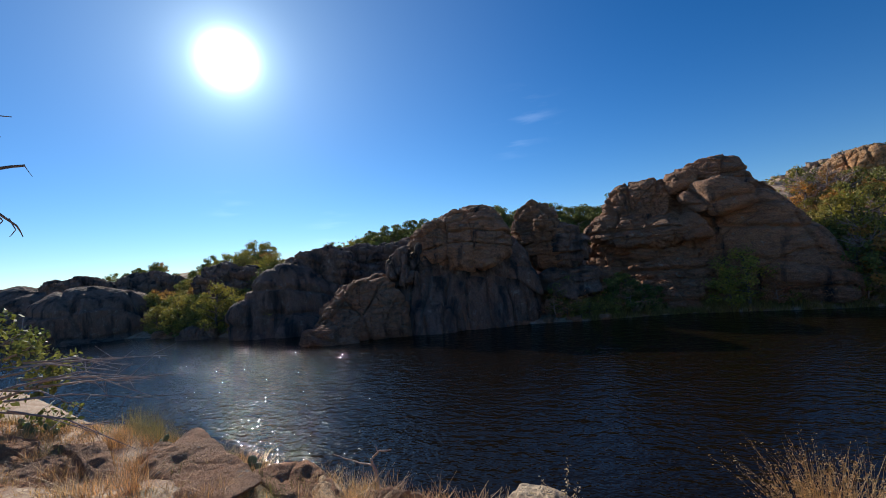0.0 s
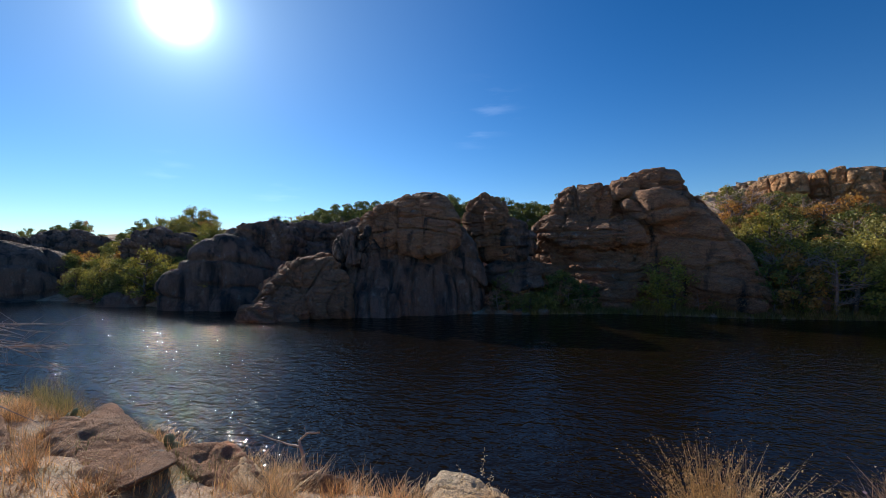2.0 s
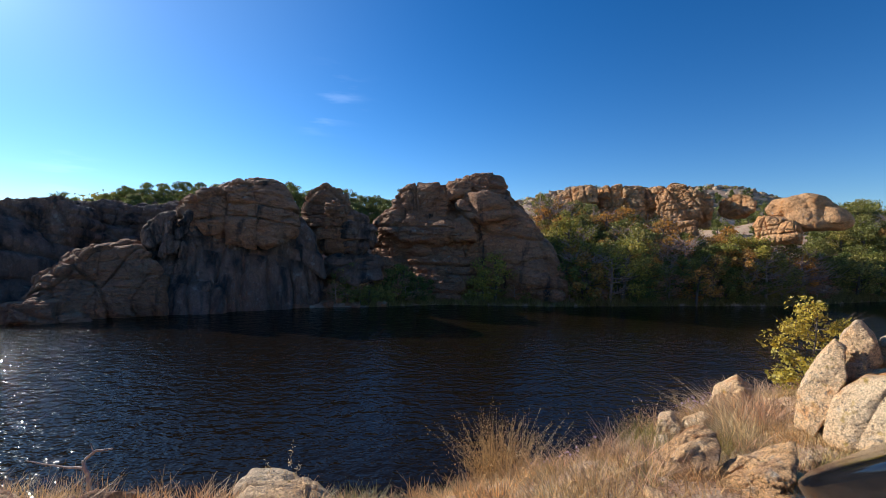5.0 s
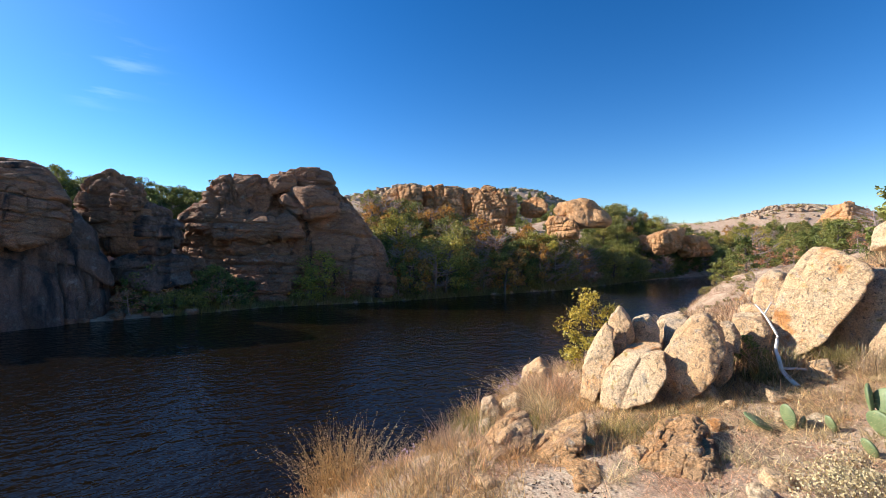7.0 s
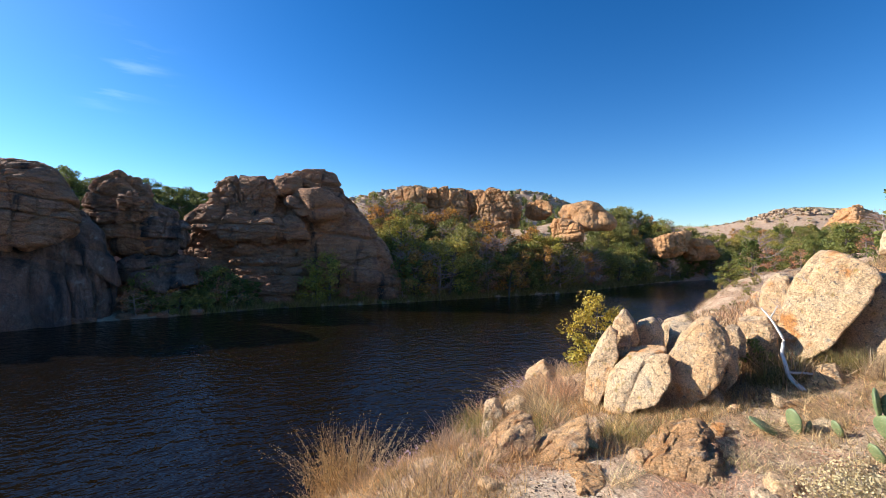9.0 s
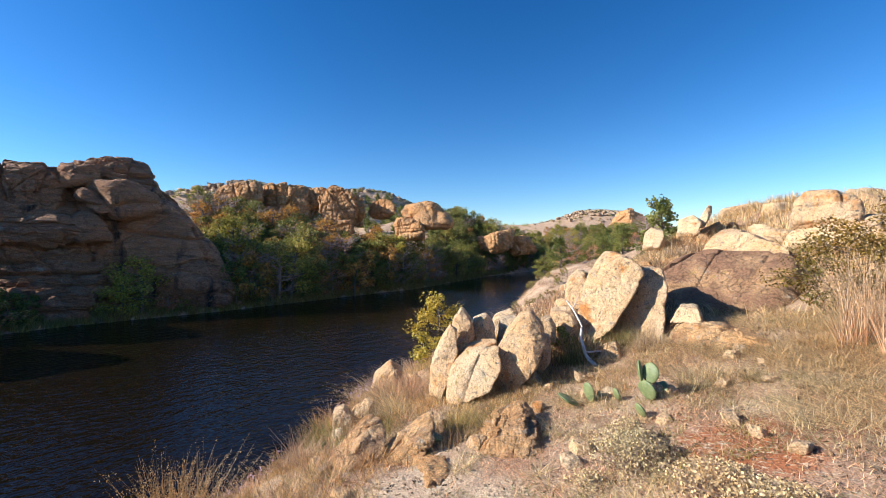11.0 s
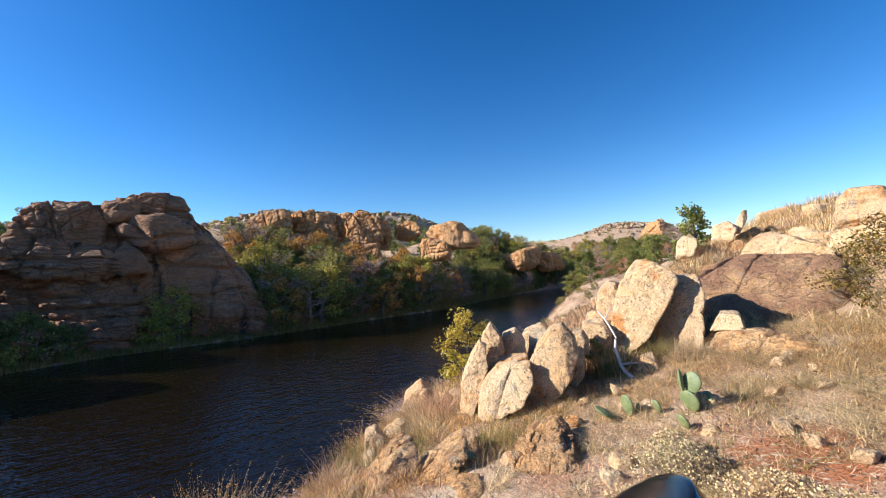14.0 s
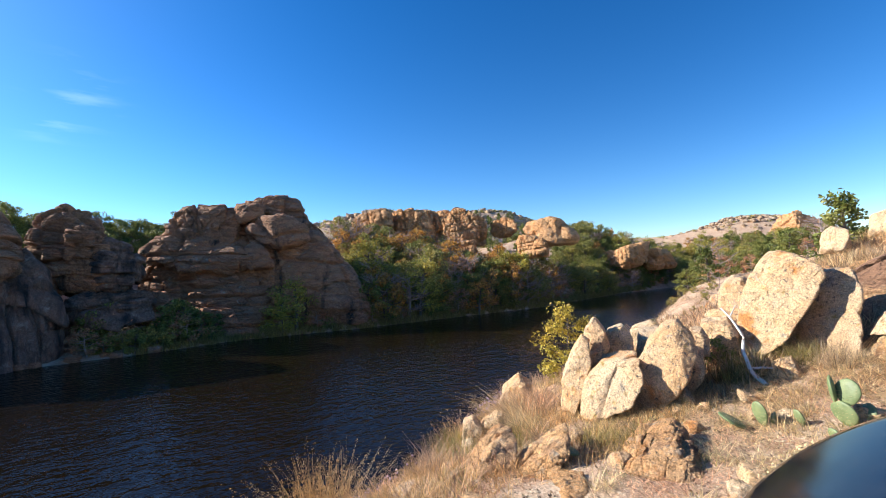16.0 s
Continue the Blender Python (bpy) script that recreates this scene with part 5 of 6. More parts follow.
sculpted("stone", (4.28, 3.51, 2.85), -50.6, [(-0.12, -0.08), (-0.06, 0.07), (-0.0, 0.1), (0.12, -0.01), (0.09, -0.09)], 0.14, SLAB, "small tawny stone in the grass", 646, n=28, lean=0.3)
sculpted("bedrock_slab", (5.36, 1.55, 3.21), -73.6, [(-0.28, -0.16), (-0.23, 0.0), (0.04, 0.11), (0.26, 0.09), (0.22, -0.06)], 0.30, SLAB, BED, 647, n=44, lean=1.2)
sculpted("bedrock_slab", (4.34, 0.94, 3.15), -77.4, [(-0.11, -0.07), (-0.07, 0.02), (0.07, 0.09), (0.1, 0.02), (0.01, -0.07)], 0.16, SLAB, BED, 648, n=36, lean=1.2)
sculpted("stone", (5.78, 2.64, 3.11), -65.3, [(-0.17, -0.14), (-0.08, 0.09), (0.08, 0.16), (0.17, 0.02), (0.08, -0.14)], 0.20, BOULDER, "small tawny stone in the grass", 649, n=28, lean=0.5)
sculpted("bedrock_slab", (-1.06, 3.87, 2.07), 12.6, [(-0.5, 0.04), (-0.37, 0.15), (-0.1, 0.16), (0.09, 0.12), (0.38, 0.0), (0.53, -0.14), (0.1, -0.16), (-0.36, -0.08)], 0.30, BOULDER, "pale bedrock at the top of the bank", 650, n=56, lean=0.9)
sculpted("bedrock_slab", (-3.26, 3.68, 2.13), 40.4, [(-0.19, 0.04), (-0.07, 0.12), (0.1, 0.03), (0.21, -0.11), (0.07, -0.13)], 0.30, BOULDER, "pale bedrock at the top of the bank", 651, n=44, lean=0.9)
RED = "red-brown bedrock slab with dry moss"
for k, (x, y, w, d, h, rz) in enumerate(((-5.0, 3.5, 2.0, 0.8, 0.24, -24), (-6.6, 2.9, 1.8, 1.0, 0.20, -10), (-3.7, 3.8, 1.0, 0.5, 0.24, -20), (-2.8, 4.0, 0.6, 0.4, 0.30, 0),
                                         (-5.9, 3.7, 1.0, 0.5, 0.24, -30), (-8.0, 2.8, 1.4, 0.8, 0.2, 10))):
    boulder("bedrock_slab", x, y, None, w, h, REDROCK, RED, 181 + k, depth=d, turn=(4, 5, rz), n=56, rough=0.12, block=0.04, fine=0.02, facets=9)

# boulders over the hillside above the camera's stand
rng = np.random.default_rng(31)
BANK_STONES = [mesh_of("boulder", *rock((0, 0, 0.1), (0.6, 0.5, 0.45), n=14, seed=400 + k, rough=0.08, crack=(0.7, 0.7, 0.6), depth=0.03, block=0.05, fine=0.012, facets=6), BOULDER) for k in range(6)]
spots = []
while len(spots) < 75:
    x, y = rng.uniform(10.5, 27), rng.uniform(-5, 9)
    if x * 0.36 < y and x < 16 or y > 0.42 * x:
        continue
    s = rng.uniform(0.25, 0.9)
    spots.append((x, y, ground_at(x, y) - 0.1, s))
for k in range(46):
    x = rng.uniform(7.6, 15)
    y = x * rng.uniform(0.42, 0.80)
    if -dist_to(NEAR_SHORE, np.array([x]), np.array([y]))[0] > 0.6:
        spots.append((x, y, ground_at(x, y) - 0.05, rng.uniform(0.2, 0.75)))
scatter("boulder", BANK_STONES, spots, "pale orange boulder sunk in the dry hillside", "boulder", "hillside boulders")
spots = []
while len(spots) < 70:
    x, y = rng.uniform(1.5, 6.5), rng.uniform(0.2, 5.5)
    spots.append((x, y, ground_at(x, y), rng.uniform(0.04, 0.16)))
scatter("stone", BANK_STONES, spots, "small pale stone lying in the dry grass", "stone", "loose stones")


# ---- dry grass, herbs and litter over the bank ----
def bank_roots(n, x0, x1, y0, y1, seed, thresh=-0.1, lump=0.8):
    r = np.random.default_rng(seed)
    p = np.stack([r.uniform(x0, x1, n), r.uniform(y0, y1, n)], 1)
    keep = (fbm(np.c_[p / lump, np.zeros(n)], 3, seed) > thresh) & (-dist_to(NEAR_SHORE, p[:, 0], p[:, 1]) > 0.12) & (np.hypot(p[:, 0], p[:, 1]) > 1.4)
    p = p[keep]
    return np.c_[p, height(p[:, 0], p[:, 1]) - 0.01]


def clumps(n, each, x0, x1, y0, y1, seed, spread=0.05, thresh=-0.1):
    """Roots gathered in clumps."""
    c = bank_roots(n, x0, x1, y0, y1, seed, thresh)
    r = np.random.default_rng(seed + 1)
    p = np.repeat(c, each, 0)
    p[:, :2] += r.normal(0, spread, (len(p), 2))
    p[:, 2] = height(p[:, 0], p[:, 1]) - 0.01
    return p


def grass(geo, mat, label):
    return tagged(part("dry_grass", geo, mat, smooth=False), label, "grass", kind="stuff")


rng = np.random.default_rng(12)
grass(blades(bank_roots(60000, 0.5, 9, -0.6, 9, 1, -0.25), 0.07, 0.0034, rng, 1.3), STRAW, "short matted straw-coloured grass")
grass(blades(clumps(520, 60, 1.0, 9, -0.6, 9.5, 5, 0.06, 0.0), 0.11, 0.0034, rng, 1.5), STRAW, "clumps of pale dry grass on the bank")
grass(blades(clumps(420, 60, 1.0, 12, 3.2, 12, 7, 0.07, -0.3), 0.20, 0.0036, rng, 0.9), PINKISH, "clumps of pinkish dry grass along the bank's edge")
grass(blades(clumps(900, 46, 0.4, 6.5, 2.8, 8.2, 37, 0.09, -0.6), 0.13, 0.0036, rng, 0.9), TAWNY, "low tawny grass over the steep bank")
grass(blades(clumps(700, 40, 2.2, 8, -0.4, 3.4, 39, 0.10, -0.6), 0.05, 0.0034, rng, 1.6), PINKISH, "low matted pinkish grass on the bank")
grass(blades(clumps(150, 60, 1.0, 8, 0.0, 8, 9, 0.08, 0.05), 0.09, 0.0034, rng, 1.1), SAGE, "clumps of olive green grass on the bank")
grass(blades(clumps(60, 110, 1.6, 6, -0.3, 3, 11, 0.09, 0.2), 0.035, 0.003, rng, 0.8), GREEN, "low fresh green patches of grass")
grass(blades(clumps(260, 70, 4.0, 8, -0.6, 2.4, 13, 0.10, -0.2), 0.13, 0.0034, rng, 2.2), STRAW, "long tangled straw-coloured grass")
grass(blades(clumps(900, 40, -10, 0.6, 2.0, 6.4, 41, 0.10, -0.5), 0.09, 0.004, rng, 1.0), TAWNY, "low tawny grass over the steep bank")
grass(blades(clumps(520, 60, -10, 1.2, 2.6, 8.5, 15, 0.07, -0.2), 0.20, 0.0038, rng, 0.7), TAWNY, "clumps of tawny grass along the bank")
grass(blades(clumps(150, 60, -10, 1.2, 3.2, 8.5, 17, 0.08, 0.0), 0.18, 0.0038, rng, 0.6), SAGE, "clumps of olive green grass on the bank")
grass(blades(clumps(900, 40, 9, 26, -5, 9, 19, 0.16, -0.5), 0.40, 0.011, rng, 0.6), STRAW, "dry grass on the hillside")
grass(blades(clumps(500, 40, 9, 40, 6, 24, 23, 0.16, -0.3), 0.36, 0.006, rng, 0.6), PINKISH, "dry grass along the distant near shore")
grass(blades(clumps(1100, 40, 5.5, 16, 2.6, 12.5, 43, 0.14, -0.6), 0.30, 0.010, rng, 0.8), PINKISH, "pinkish dry grass between the boulders")
grass(blades(clumps(700, 40, 7.5, 15, -3, 6, 45, 0.14, -0.6), 0.20, 0.009, rng, 1.0), STRAW, "dry straw grass between the boulders")
p = bank_roots(16000, 1.4, 7, -0.6, 6, 29, -0.4)
p[:, 2] += 0.012
tagged(part("leaf_litter", leaves(p, 0.016, rng), LITTER, smooth=False), "grey-brown scraps of dead leaves and twigs", "litter", kind="stuff")
p = bank_roots(5200, 2.8, 4.8, -0.2, 1.6, 33, -0.6)
p[:, 2] += 0.006
g = join([rock(tuple(q), (0.011, 0.009, 0.007), n=2, seed=k % 7, depth=0, block=0, fine=0.0005) for k, q in enumerate(p[:900])])
tagged(part("gravel", g, SLAB), "orange granite gravel on the bare soil", "gravel", kind="stuff")


def tuft(name, x, y, h, spread, count, mat, label, seed, category="grass tuft", lean=0.4, plume=0, width=0.004, up=0.0):
    """A bunch of grass from one root, with feathery seed heads if plume."""
    r = np.random.default_rng(seed)
    a, q = r.uniform(0, 6.3, count), spread * np.sqrt(r.uniform(0, 1, count))
    roots = np.stack([np.cos(a) * q, np.sin(a) * q, np.zeros(count) - 0.03], 1)
    ob = thing(name, (x, y, ground_at(x, y) + up), label, category)
    v, f = blades(roots, h, width, r, lean, 4, 0.4)
    part("tussock", (v, f), mat, ob, smooth=False)
    if plume:
        tips = v.reshape(count, -1, 3)[:, -1]
        below = v.reshape(count, -1, 3)[:, -4]
        t = r.uniform(0, 1, (count, plume, 1))
        c = (tips[:, None] * t + below[:, None] * (1 - t) + r.normal(0, 0.012, (count, plume, 3))).reshape(-1, 3)
        tagged(part("seed_head_fluff", leaves(c, 0.014, r, aspect=0.3), mat, ob, smooth=False), kind="stuff")
    return ob


tuft("tall_grass_tuft", 1.15, 5.55, 0.95, 0.26, 620, TAWNY, "tall tawny bunch of dry grass with feathery heads by the water", 1, lean=0.42, plume=7)
tuft("tall_grass_tuft", 0.8, 5.4, 0.6, 0.10, 90, TAWNY, "tall tawny bunch of dry grass with feathery heads by the water", 2, lean=0.5, plume=6)
tuft("tall_grass_tuft", 1.5, 5.7, 0.65, 0.12, 110, TAWNY, "tall tawny bunch of dry grass with feathery heads by the water", 3, lean=0.5, plume=6)
EDGE = "thin reddish dry grass leaning over the water"
for k, (x, y, h) in enumerate(((2.3, 6.0, 0.42), (2.6, 6.1, 0.38), (3.0, 6.1, 0.46), (3.3, 6.2, 0.50), (3.6, 6.3, 0.45), (4.2, 6.6, 0.42), (4.6, 7.1, 0.40),
                               (2.0, 5.9, 0.36), (5.2, 7.4, 0.45), (6.3, 8.3, 0.5), (7.2, 9.0, 0.5), (8.6, 10.5, 0.6), (9.6, 11.5, 0.6))):
    tuft("edge_grass", x, y, h, 0.10, 70, TAWNY if k % 2 else PINKISH, EDGE, 40 + k, lean=0.45, plume=4, width=0.003)
for k, (x, y, h) in enumerate(((-7.9, 4.8, 0.45), (-7.4, 4.5, 0.40), (-7.0, 4.5, 0.40), (-8.3, 4.8, 0.45), (-5.4, 4.2, 0.22), (-3.2, 4.1, 0.26), (-2.9, 4.05, 0.28), (-2.4, 4.1, 0.24), (-3.7, 4.1, 0.22))):
    tuft("yellow_grass", x, y, h, 0.22, 160, SAGE if k < 5 else TAWNY, "yellow-green grass at the water's edge", 60 + k, lean=0.55, width=0.003)
for k, (x, y, h, m) in enumerate(((3.46, 2.66, 0.26, SAGE), (5.75, 3.05, 0.34, SAGE), (5.45, 3.0, 0.30, SAGE), (6.2, 2.6, 0.30, SAGE), (6.7, 2.4, 0.30, PINKISH), (6.0, 2.2, 0.26, PINKISH),
                                  (4.3, 5.2, 0.34, PINKISH), (4.0, 4.9, 0.34, PINKISH), (4.4, 5.8, 0.4, PINKISH), (3.9, 5.2, 0.36, STRAW), (4.1, 5.6, 0.36, PINKISH), (3.6, 4.6, 0.32, STRAW),
                                  (3.4, 4.9, 0.32, PINKISH), (3.2, 4.4, 0.28, SAGE), (2.6, 4.4, 0.26, SAGE), (2.2, 4.6, 0.3, PINKISH), (2.8, 5.3, 0.3, SAGE), (3.1, 5.6, 0.32, SAGE),
                                  (3.3, 3.1, 0.18, SAGE), (5.9, 0.75, 0.16, STRAW), (6.4, 0.5, 0.18, STRAW), (5.2, 0.8, 0.12, STRAW), (4.9, 1.3, 0.16, STRAW), (5.1, 1.1, 0.14, STRAW))):
    tuft("grass_bush", x, y, h, 0.20, 320, m, "dense rounded bush of fine dry grass", 80 + k, lean=0.75 if m is not STRAW else 1.6, width=0.0034)
for k, (x, y, h) in enumerate(((6.6, 0.0, 0.95), (6.4, 0.2, 0.9), (6.9, 0.2, 0.95), (6.1, -0.15, 0.8))):
    tuft("pink_grass", x, y, h, 0.12, 110, PINKISH, "tall pinkish dry grass beside a leafy bush", 110 + k, lean=0.35, plume=5, width=0.004)
stalk = tuft("grass_stalk", -0.98, 3.55, 0.75, 0.02, 4, STRAW, "single bent straw stalk with a seed head", 120, lean=0.15, plume=24, width=0.003)
tuft("grass_stalk", -1.25, 3.7, 0.30, 0.02, 3, STRAW, "single bent straw stalk with a seed head", 121, lean=0.3, plume=6, width=0.003)
flowers = np.array([(x, y, 0) for x, y in zip(rng.normal(1.75, 0.25, 240), rng.normal(5.5, 0.2, 240))] + [(x, y, 0) for x, y in zip(rng.normal(4.3, 0.25, 160), rng.normal(6.3, 0.2, 160))])
flowers[:, 2] = height(flowers[:, 0], flowers[:, 1]) + rng.uniform(0.12, 0.3, len(flowers))
tagged(part("wild_asters", leaves(flowers, 0.016, rng, aspect=0.9), LILAC, smooth=False), "pale lilac aster flowers in the grass", "flowers", kind="stuff")


# ---- bushes, cactus, dead wood ----
def near_bush(name, x, y, h, w, mat, label, seed, count=900, leaf=0.035, limbs=12, twigs=5, bark=BARE):
    ob = tree(name, h, w, mat, label, "bush", seed, limbs, count, leaf, 0.05, 0.0, bark, twigs, 0.4)
    ob.matrix_basis = Matrix.Translation((x, y, ground_at(x, y) - 0.05))
    return ob


near_bush("yellow_bush", 5.55, 5.95, 1.35, 1.15, YELLOW, "airy bush with yellow-green leaves behind boulders", 201, 2800, 0.030, 18, 6, BARK)
near_bush("leafy_bush", 8.2, 0.35, 1.15, 1.5, BUSH, "spreading bush with yellowing green leaves and dark twigs", 202, 5200, 0.022, 20, 8, BARK)
near_bush("leafy_bush", 8.7, -0.4, 1.4, 1.4, BUSH, "spreading bush with yellowing green leaves and dark twigs", 203, 5200, 0.022, 18, 8, BARK)
near_bush("green_herb", 5.75, 3.35, 0.42, 0.5, GREEN, "small bright green herb beside the dead branch", 204, 500, 0.022, 9, 2)
near_bush("bare_bush", 6.5, 3.35, 0.85, 0.9, RUSSET, "leafless grey bush by the large boulder", 205, 60, 0.018, 12, 9)
near_bush("bare_bush", 8.6, 4.9, 0.9, 1.0, RUSSET, "leafless grey bush by the large boulder", 206, 60, 0.018, 12, 9)
near_bush("dead_twig", 3.69, 0.70, 0.20, 0.16, RUSSET, "small dead twig standing in bare soil", 207, 0, 0.01, 4, 1)
near_bush("bare_bush", 0.45, 5.9, 0.5, 0.7, RUSSET, "leafless twiggy plant at the bank's edge", 208, 0, 0.01, 9, 4)
for k, (x, y, s) in enumerate(((27.3, 9.26, 1.5), (25.8, 9.6, 0.6), (28.6, 8.6, 0.62), (29.5, 8.0, 0.6), (26.6, 8.9, 0.45), (24, -2.0, 0.5), (24.5, -3.2, 0.6), (25, 10.8, 0.5))):
    copy_thing(juniper_b if k else juniper_a, pose(x, y, ground_at(x, y) - 0.1, 0, 0, 50 * k) @ Matrix.Scale(s * 1.05, 4))


def seed_plant(x, y, w, h, count, seed):
    """Dry plant heaped with cream papery seed heads over thin stems."""
    r = np.random.default_rng(seed)
    ob = thing("seed_head_plant", (x, y, ground_at(x, y)), "dry plant covered in cream papery seed heads", "dry plant")
    c = r.normal(0, 1, (count, 3)) * (w * 0.30, w * 0.30, 0) + np.c_[np.zeros((count, 2)), r.uniform(0.25, 1, count) * h]
    c[:, 2] *= np.exp(-(c[:, 0] ** 2 + c[:, 1] ** 2) / (w * w) * 2.2)
    tagged(part("seed_head_fluff", leaves(c, 0.0095, r, aspect=0.75), CREAM, ob, smooth=False), kind="stuff")
    stems = [tube([(q[0] * 0.5, q[1] * 0.5, -0.02), (q[0] * 0.8, q[1] * 0.8, q[2] * 0.5), tuple(q)], [0.002, 0.0016, 0.001], 4) for q in c[::9]]
    tagged(part("stem_tangle", join(stems), BARE, ob), kind="stuff")
    return ob


seed_plant(3.20, 1.22, 0.50, 0.28, 3200, 1)
seed_plant(3.45, 1.40, 0.40, 0.26, 2000, 2)
seed_plant(2.95, 0.62, 0.46, 0.15, 2400, 3)
seed_plant(2.80, 0.28, 0.46, 0.13, 2000, 4)
seed_plant(2.80, 1.40, 0.30, 0.10, 600, 5)


def cactus(x, y, pads, label, seed, z=None):
    """Prickly pear: flat oval pads, each (dx, dy, dz, width, height, lean, turn), with rows of pale spines."""
    r = np.random.default_rng(seed)
    ob = thing("prickly_pear", (x, y, ground_at(x, y) if z is None else z), label, "cactus")
    for dx, dy, dz, w, h, lean, turn in pads:
        d, f = cube_sphere(12)
        v = d * (1 + 0.05 * vnoise(d * 2.2 + seed, seed))[:, None] * (w / 2, 0.016 + w * 0.05, h / 2)
        v[:, 0] *= 1 - 0.22 * np.clip(-d[:, 2], 0, 1)
        v[:, 2] += h * 0.47
        m = spin(lean, 0, turn)
        pad = part("pad", (v @ m.T + (dx, dy, dz), f), CACTUS, ob)
        g = np.array([(a, b) for a in np.linspace(-0.75, 0.75, 6) for b in np.linspace(-0.8, 0.8, 7) if a * a + b * b < 0.8])
        sp = []
        for a, b in g:
            for side in (-1, 1):
                q = np.array([a * w / 2, side * (0.016 + w * 0.05) * math.sqrt(max(0.05, 1 - a * a - b * b)), b * h / 2 + h * 0.47])
                e = q + np.array([r.normal(0, 0.006), side * 0.018, r.normal(0, 0.006)])
                sp.append(tube([q, e], [0.0011, 0.0004], 3))
        sv, sf = join(sp)
        tagged(part("spine_cover", (sv @ m.T + (dx, dy, dz), sf), CREAM, pad), kind="stuff")
    return ob


PEAR = "green prickly pear cactus with pale spines in dry grass"
cactus(4.28, 2.22, [(-0.06, 0.04, 0.0, 0.21, 0.25, -62, 35), (0.06, -0.04, 0.02, 0.16, 0.23, -12, 70), (0.12, -0.08, 0.0, 0.12, 0.15, 10, 20)], PEAR, 1)
cactus(4.40, 1.90, [(0, 0, 0, 0.11, 0.15, -20, 60)], PEAR, 2)
cactus(4.42, 1.60, [(0, 0, 0.0, 0.21, 0.21, -15, 70), (0.0, 0.07, 0.16, 0.15, 0.23, -8, 20), (-0.02, -0.01, 0.17, 0.19, 0.21, 10, 75), (0.08, -0.07, 0.02, 0.17, 0.17, 20, 55)], PEAR, 3)
cactus(4.06, 1.52, [(0, 0, 0, 0.13, 0.15, -25, 60)], PEAR, 4)
cactus(2.75, 3.05, [(0, 0, 0.06, 0.17, 0.20, -72, 10), (0.16, -0.04, 0.06, 0.16, 0.19, -70, 40)], PEAR, 5)
cactus(2.6, 4.7, [(0, 0, 0, 0.15, 0.18, -20, 30), (0.10, -0.04, 0, 0.13, 0.16, 14, 60)], PEAR, 6)
for k, (x, y) in enumerate(((-8.4, 3.7), (-8.7, 3.6), (-6.7, 4.3), (-6.4, 4.4), (-6.0, 4.3), (-4.6, 3.95), (-9.1, 3.7))):
    cactus(x, y, [(0, 0, 0, 0.14, 0.14, -24, 20 + 40 * k), (0.12, 0.03, 0, 0.12, 0.13, 30, 70 - 30 * k), (0.02, 0.0, 0.08, 0.11, 0.12, 18, 50 * k)], "dull green prickly pear at the top of the bank", 20 + k)


def dead_wood(name, paths, mat, label):
    """A fallen branch: a main limb and side limbs, each (points, root radius, tip radius)."""
    at = Vector(paths[0][0][0])
    ob = thing(name, at, label, "dead branch")
    for k, (pts, r0, r1) in enumerate(paths):
        p = np.array(pts, float)
        t = np.linspace(0, 1, len(p))
        q = np.linspace(0, 1, len(p) * 5)
        s = np.stack([np.interp(q, t, p[:, i]) for i in range(3)], 1) - np.array(at)
        s += 0.25 * r0 * np.stack([vnoise(np.c_[q * 9, q * 0 + k, q * 0 + i], 5 + i) for i in range(3)], 1)
        part("limb", tube(s, np.linspace(r0, r1, len(q)), 7), mat, ob)
    return ob


dead_wood("fallen_branch", [([(5.30, 2.60, 3.05), (5.42, 2.80, 3.15), (5.52, 2.92, 3.34), (5.60, 2.95, 3.50), (5.62, 3.05, 3.66), (5.72, 3.25, 3.82)], 0.025, 0.010),
                            ([(5.45, 2.82, 3.18), (5.75, 2.68, 3.16), (6.0, 2.55, 3.15)], 0.016, 0.006),
                            ([(5.66, 3.12, 3.72), (5.80, 3.12, 3.86)], 0.010, 0.004)],
          BLEACHED, "bleached white dead branch leaning from the grass")
dead_wood("water_snag", [([(-5.05, 7.1, 0.30), (-5.15, 7.15, 0.75), (-5.25, 7.2, 0.95), (-5.05, 7.2, 1.12), (-4.8, 7.2, 1.14)], 0.04, 0.012),
                         ([(-5.2, 7.18, 0.85), (-5.6, 7.3, 0.80), (-6.3, 7.4, 0.86)], 0.022, 0.008),
                         ([(-5.10, 7.2, 1.08), (-5.15, 7.2, 1.24)], 0.012, 0.004)],
          BARE, "grey dead snag sticking out of the water's edge")

# the juniper at the west end of the bank, and bare branches of a tree beyond the view
old = tree("old_juniper", 1.9, 2.2, JUNIPER, "low juniper on the bank with bare grey lower branches", "tree", 301, 14, 2600, 0.05, 0.05, 0.3, BARE, 3)
old.matrix_basis = Matrix.Translation((-9.6, 3.5, ground_at(-9.6, 3.5) - 0.1))
limbs = []
r = np.random.default_rng(9)
for k in range(14):
    s = np.array([-9.3 + r.uniform(-0.2, 0.4), 3.6 + r.uniform(-0.3, 0.3), 2.6 + r.uniform(0.0, 0.9)])
    e = s + np.array([r.uniform(1.0, 2.6), r.uniform(0.2, 1.0), r.uniform(-0.5, 0.05)])
    m = (s + e) / 2 + np.array([0, 0, r.uniform(0.0, 0.2)])
    limbs.append(([tuple(s), tuple(m), tuple(e)], 0.018, 0.004))
    for j in range(4):
        q = m + (e - m) * r.uniform(0, 0.9)
        limbs.append(([tuple(q), tuple(q + np.array([r.uniform(0.1, 0.5), r.uniform(-0.4, 0.4), r.uniform(-0.25, 0.25)]))], 0.006, 0.002))
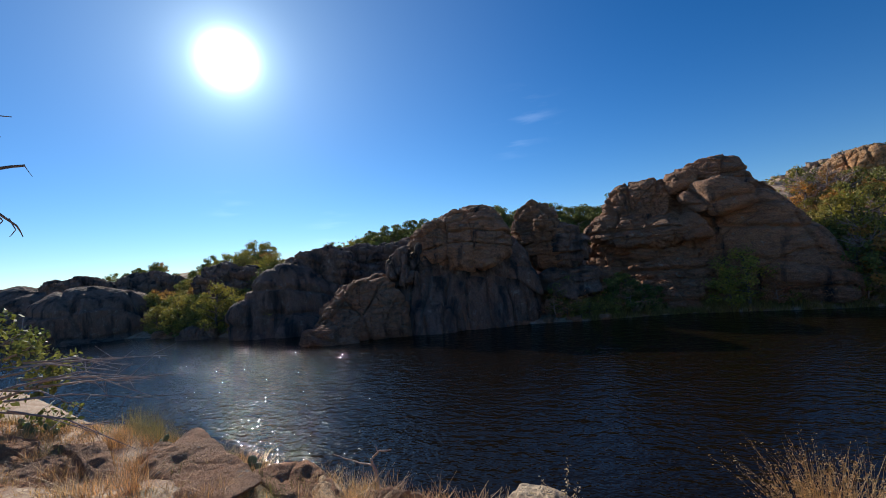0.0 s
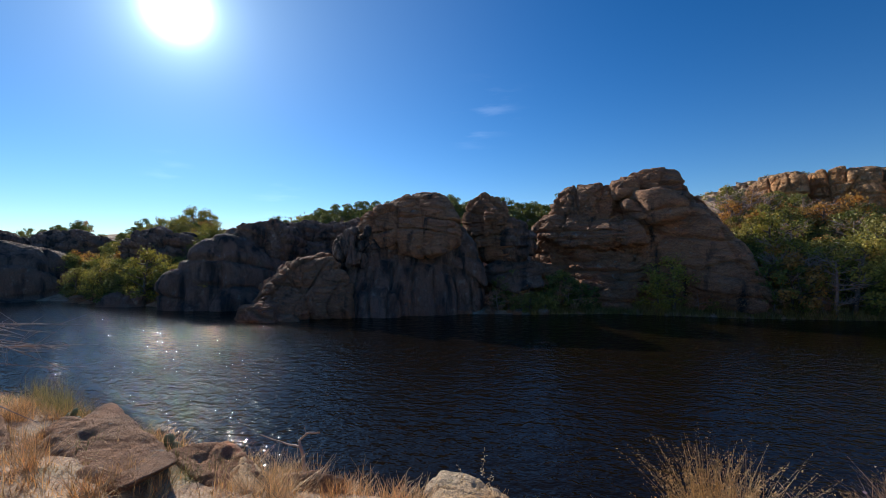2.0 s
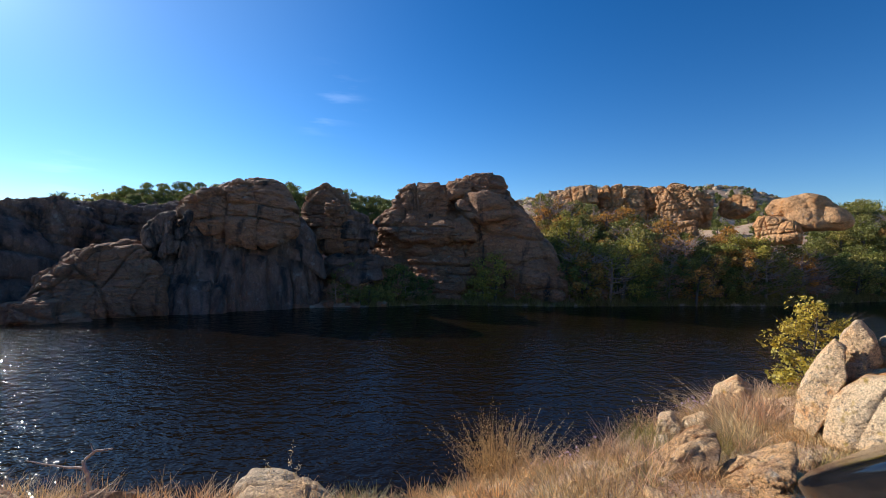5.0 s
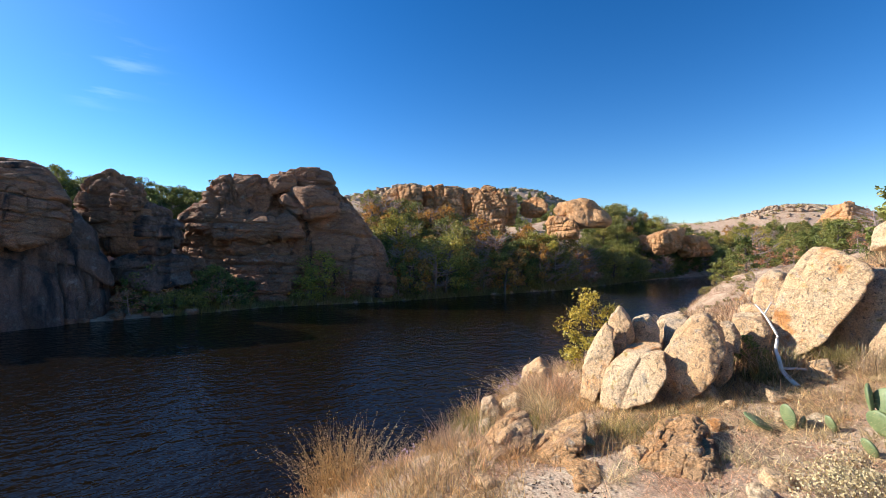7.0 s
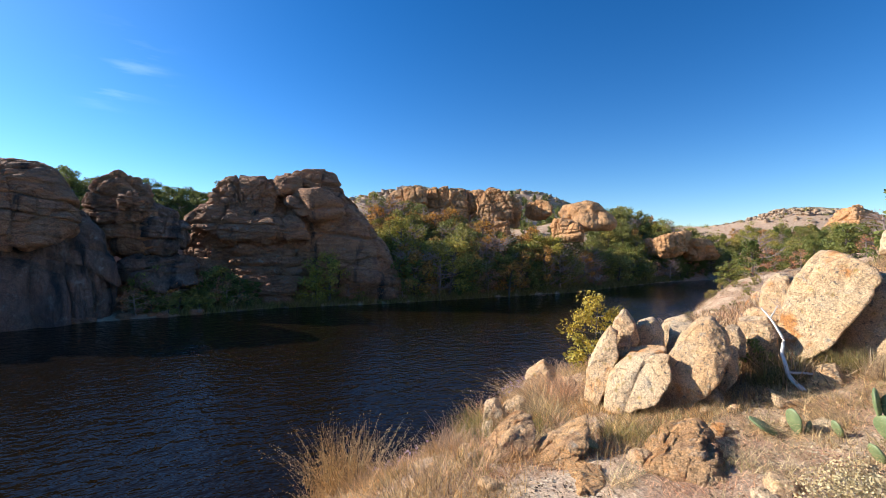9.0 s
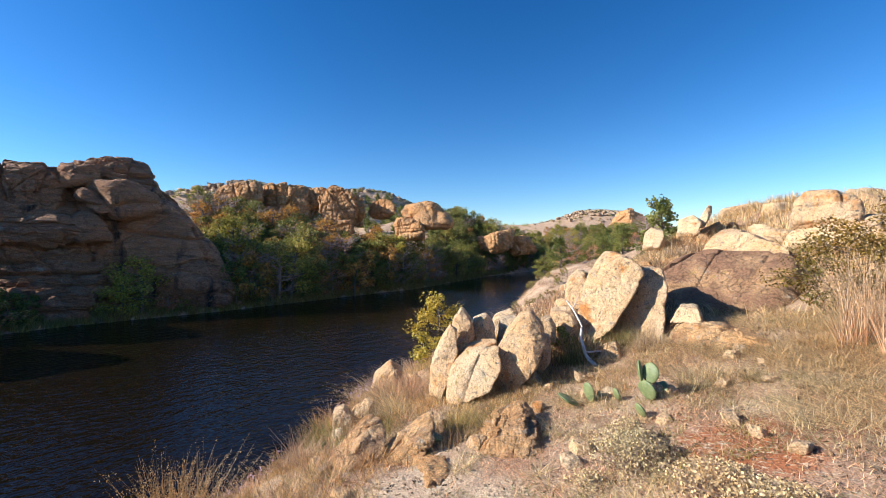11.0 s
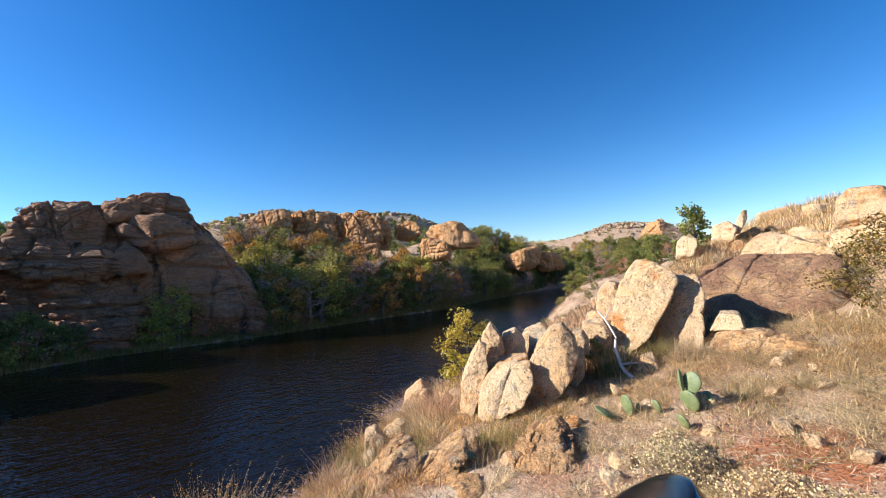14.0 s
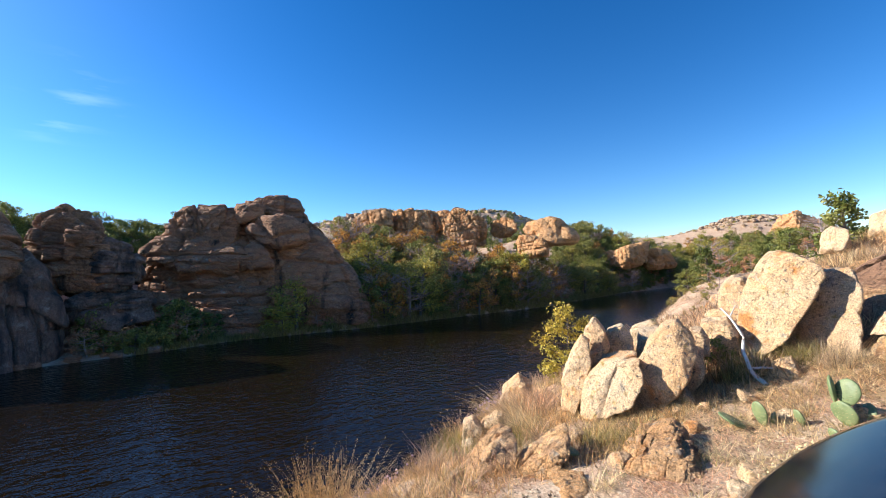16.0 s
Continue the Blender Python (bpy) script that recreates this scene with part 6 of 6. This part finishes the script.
dead_wood("dry_branches", limbs, BARE, "tangle of bare grey juniper branches over the bank")


def aloft(az, el, d):
    x, y = polar(az, d * math.cos(radians(el)))
    return (x, y, 4.3 + d * math.sin(radians(el)))


snag = [([(-6.9, 1.2, 2.6), (-6.95, 1.3, 4.5), (-6.9, 1.25, 6.4), (-7.0, 1.3, 7.6)], 0.09, 0.03),
        ([(-6.95, 1.3, 5.2), aloft(73, 11.0, 6.4), aloft(69.5, 12.0, 6.2), aloft(66.8, 12.5, 6.2)], 0.03, 0.012),
        ([aloft(66.9, 12.5, 6.2), aloft(66.4, 11.6, 6.2)], 0.004, 0.002),
        ([(-6.95, 1.3, 5.0), aloft(72, 9.5, 6.4), aloft(69, 8.6, 6.2), aloft(67.6, 7.2, 6.2), aloft(67.1, 6.2, 6.2)], 0.024, 0.004),
        ([aloft(69, 8.6, 6.2), aloft(68.4, 7.6, 6.2), aloft(68.9, 6.8, 6.2)], 0.008, 0.003),
        ([aloft(68, 7.8, 6.2), aloft(67.6, 6.8, 6.2), aloft(68.0, 6.2, 6.2)], 0.007, 0.003),
        ([(-6.9, 1.25, 6.0), aloft(72, 16.6, 6.4), aloft(67.6, 16.6, 6.2)], 0.016, 0.004),
        ([(-6.9, 1.25, 5.8), aloft(72, 14.8, 6.4), aloft(68.4, 14.8, 6.2)], 0.014, 0.004),
        ([(-6.9, 1.25, 6.2), aloft(72, 17.6, 6.4), aloft(69.0, 17.4, 6.2)], 0.014, 0.004)]
dead_wood("dead_snag", snag, BARK, "dead tree with thin dark bare branches")


# ---- unidentified black object beside the camera's stand, on an added tripod ----
def bar(a, b, r0, r1, sides=16):
    a, b = np.array(a, float), np.array(b, float)
    return tube(a + np.linspace(0, 1, 4)[:, None] * (b - a), np.linspace(r0, r1, 4), sides)


def drum(c, axis, radius, length, mat, name, parent):
    """A round housing with rolled edges along the axis."""
    axis = np.array(axis) / np.linalg.norm(axis)
    prof = [(0.0, 0.001), (0.0, 0.80), (0.02, 0.93), (0.06, 0.985), (0.12, 1.0), (0.88, 1.0), (0.94, 0.985), (0.98, 0.93), (1.0, 0.80), (1.0, 0.001)]
    pts = np.array([np.array(c) + axis * length * t for t, _ in prof])
    u = np.cross(axis, (0, 0, 1.0))
    u /= np.linalg.norm(u)
    w = np.cross(axis, u)
    ang = np.linspace(0, 2 * math.pi, 48, endpoint=False)
    v = np.concatenate([q + radius * r * (np.cos(ang)[:, None] * u + np.sin(ang)[:, None] * w) for q, (_, r) in zip(pts, prof)])
    i = np.arange(len(prof) * 48).reshape(len(prof), 48)
    j = np.roll(i, -1, 1)
    return part(name, (v, np.stack([i[:-1], j[:-1], j[1:], i[1:]], -1).reshape(-1, 4)), mat, parent)


DRUM_AT, AXIS = np.array((0.313, 0.133, 4.302)), np.array((0.248, -0.566, -0.786))
foot = DRUM_AT + AXIS * 0.13
# carried object of unknown use; the tripod below is added, unseen, to support it
tripod = thing("camera_tripod", (foot[0], foot[1], ground_at(foot[0], foot[1])), "glossy black round object on an added tripod", "tripod")
base = np.array(tripod.matrix_basis.translation)
drum(DRUM_AT - base, AXIS, 0.076, 0.032, GLOSS, "head_housing", tripod)
drum(DRUM_AT - base + AXIS * 0.030, AXIS, 0.0752, 0.09, MATT, "matt_drum", tripod)
part("added_column", bar(foot - base - (0, 0, 0.07), (0, 0, 0.55), 0.016, 0.016), MATT, tripod)
for k in range(3):
    a = radians(200 + 120 * k)
    x, y = math.cos(a) * 0.32, math.sin(a) * 0.32
    part("leg", bar((0, 0, 0.95), (x, y, ground_at(foot[0] + x, foot[1] + y) - base[2] - 0.02), 0.014, 0.010), MATT, tripod)
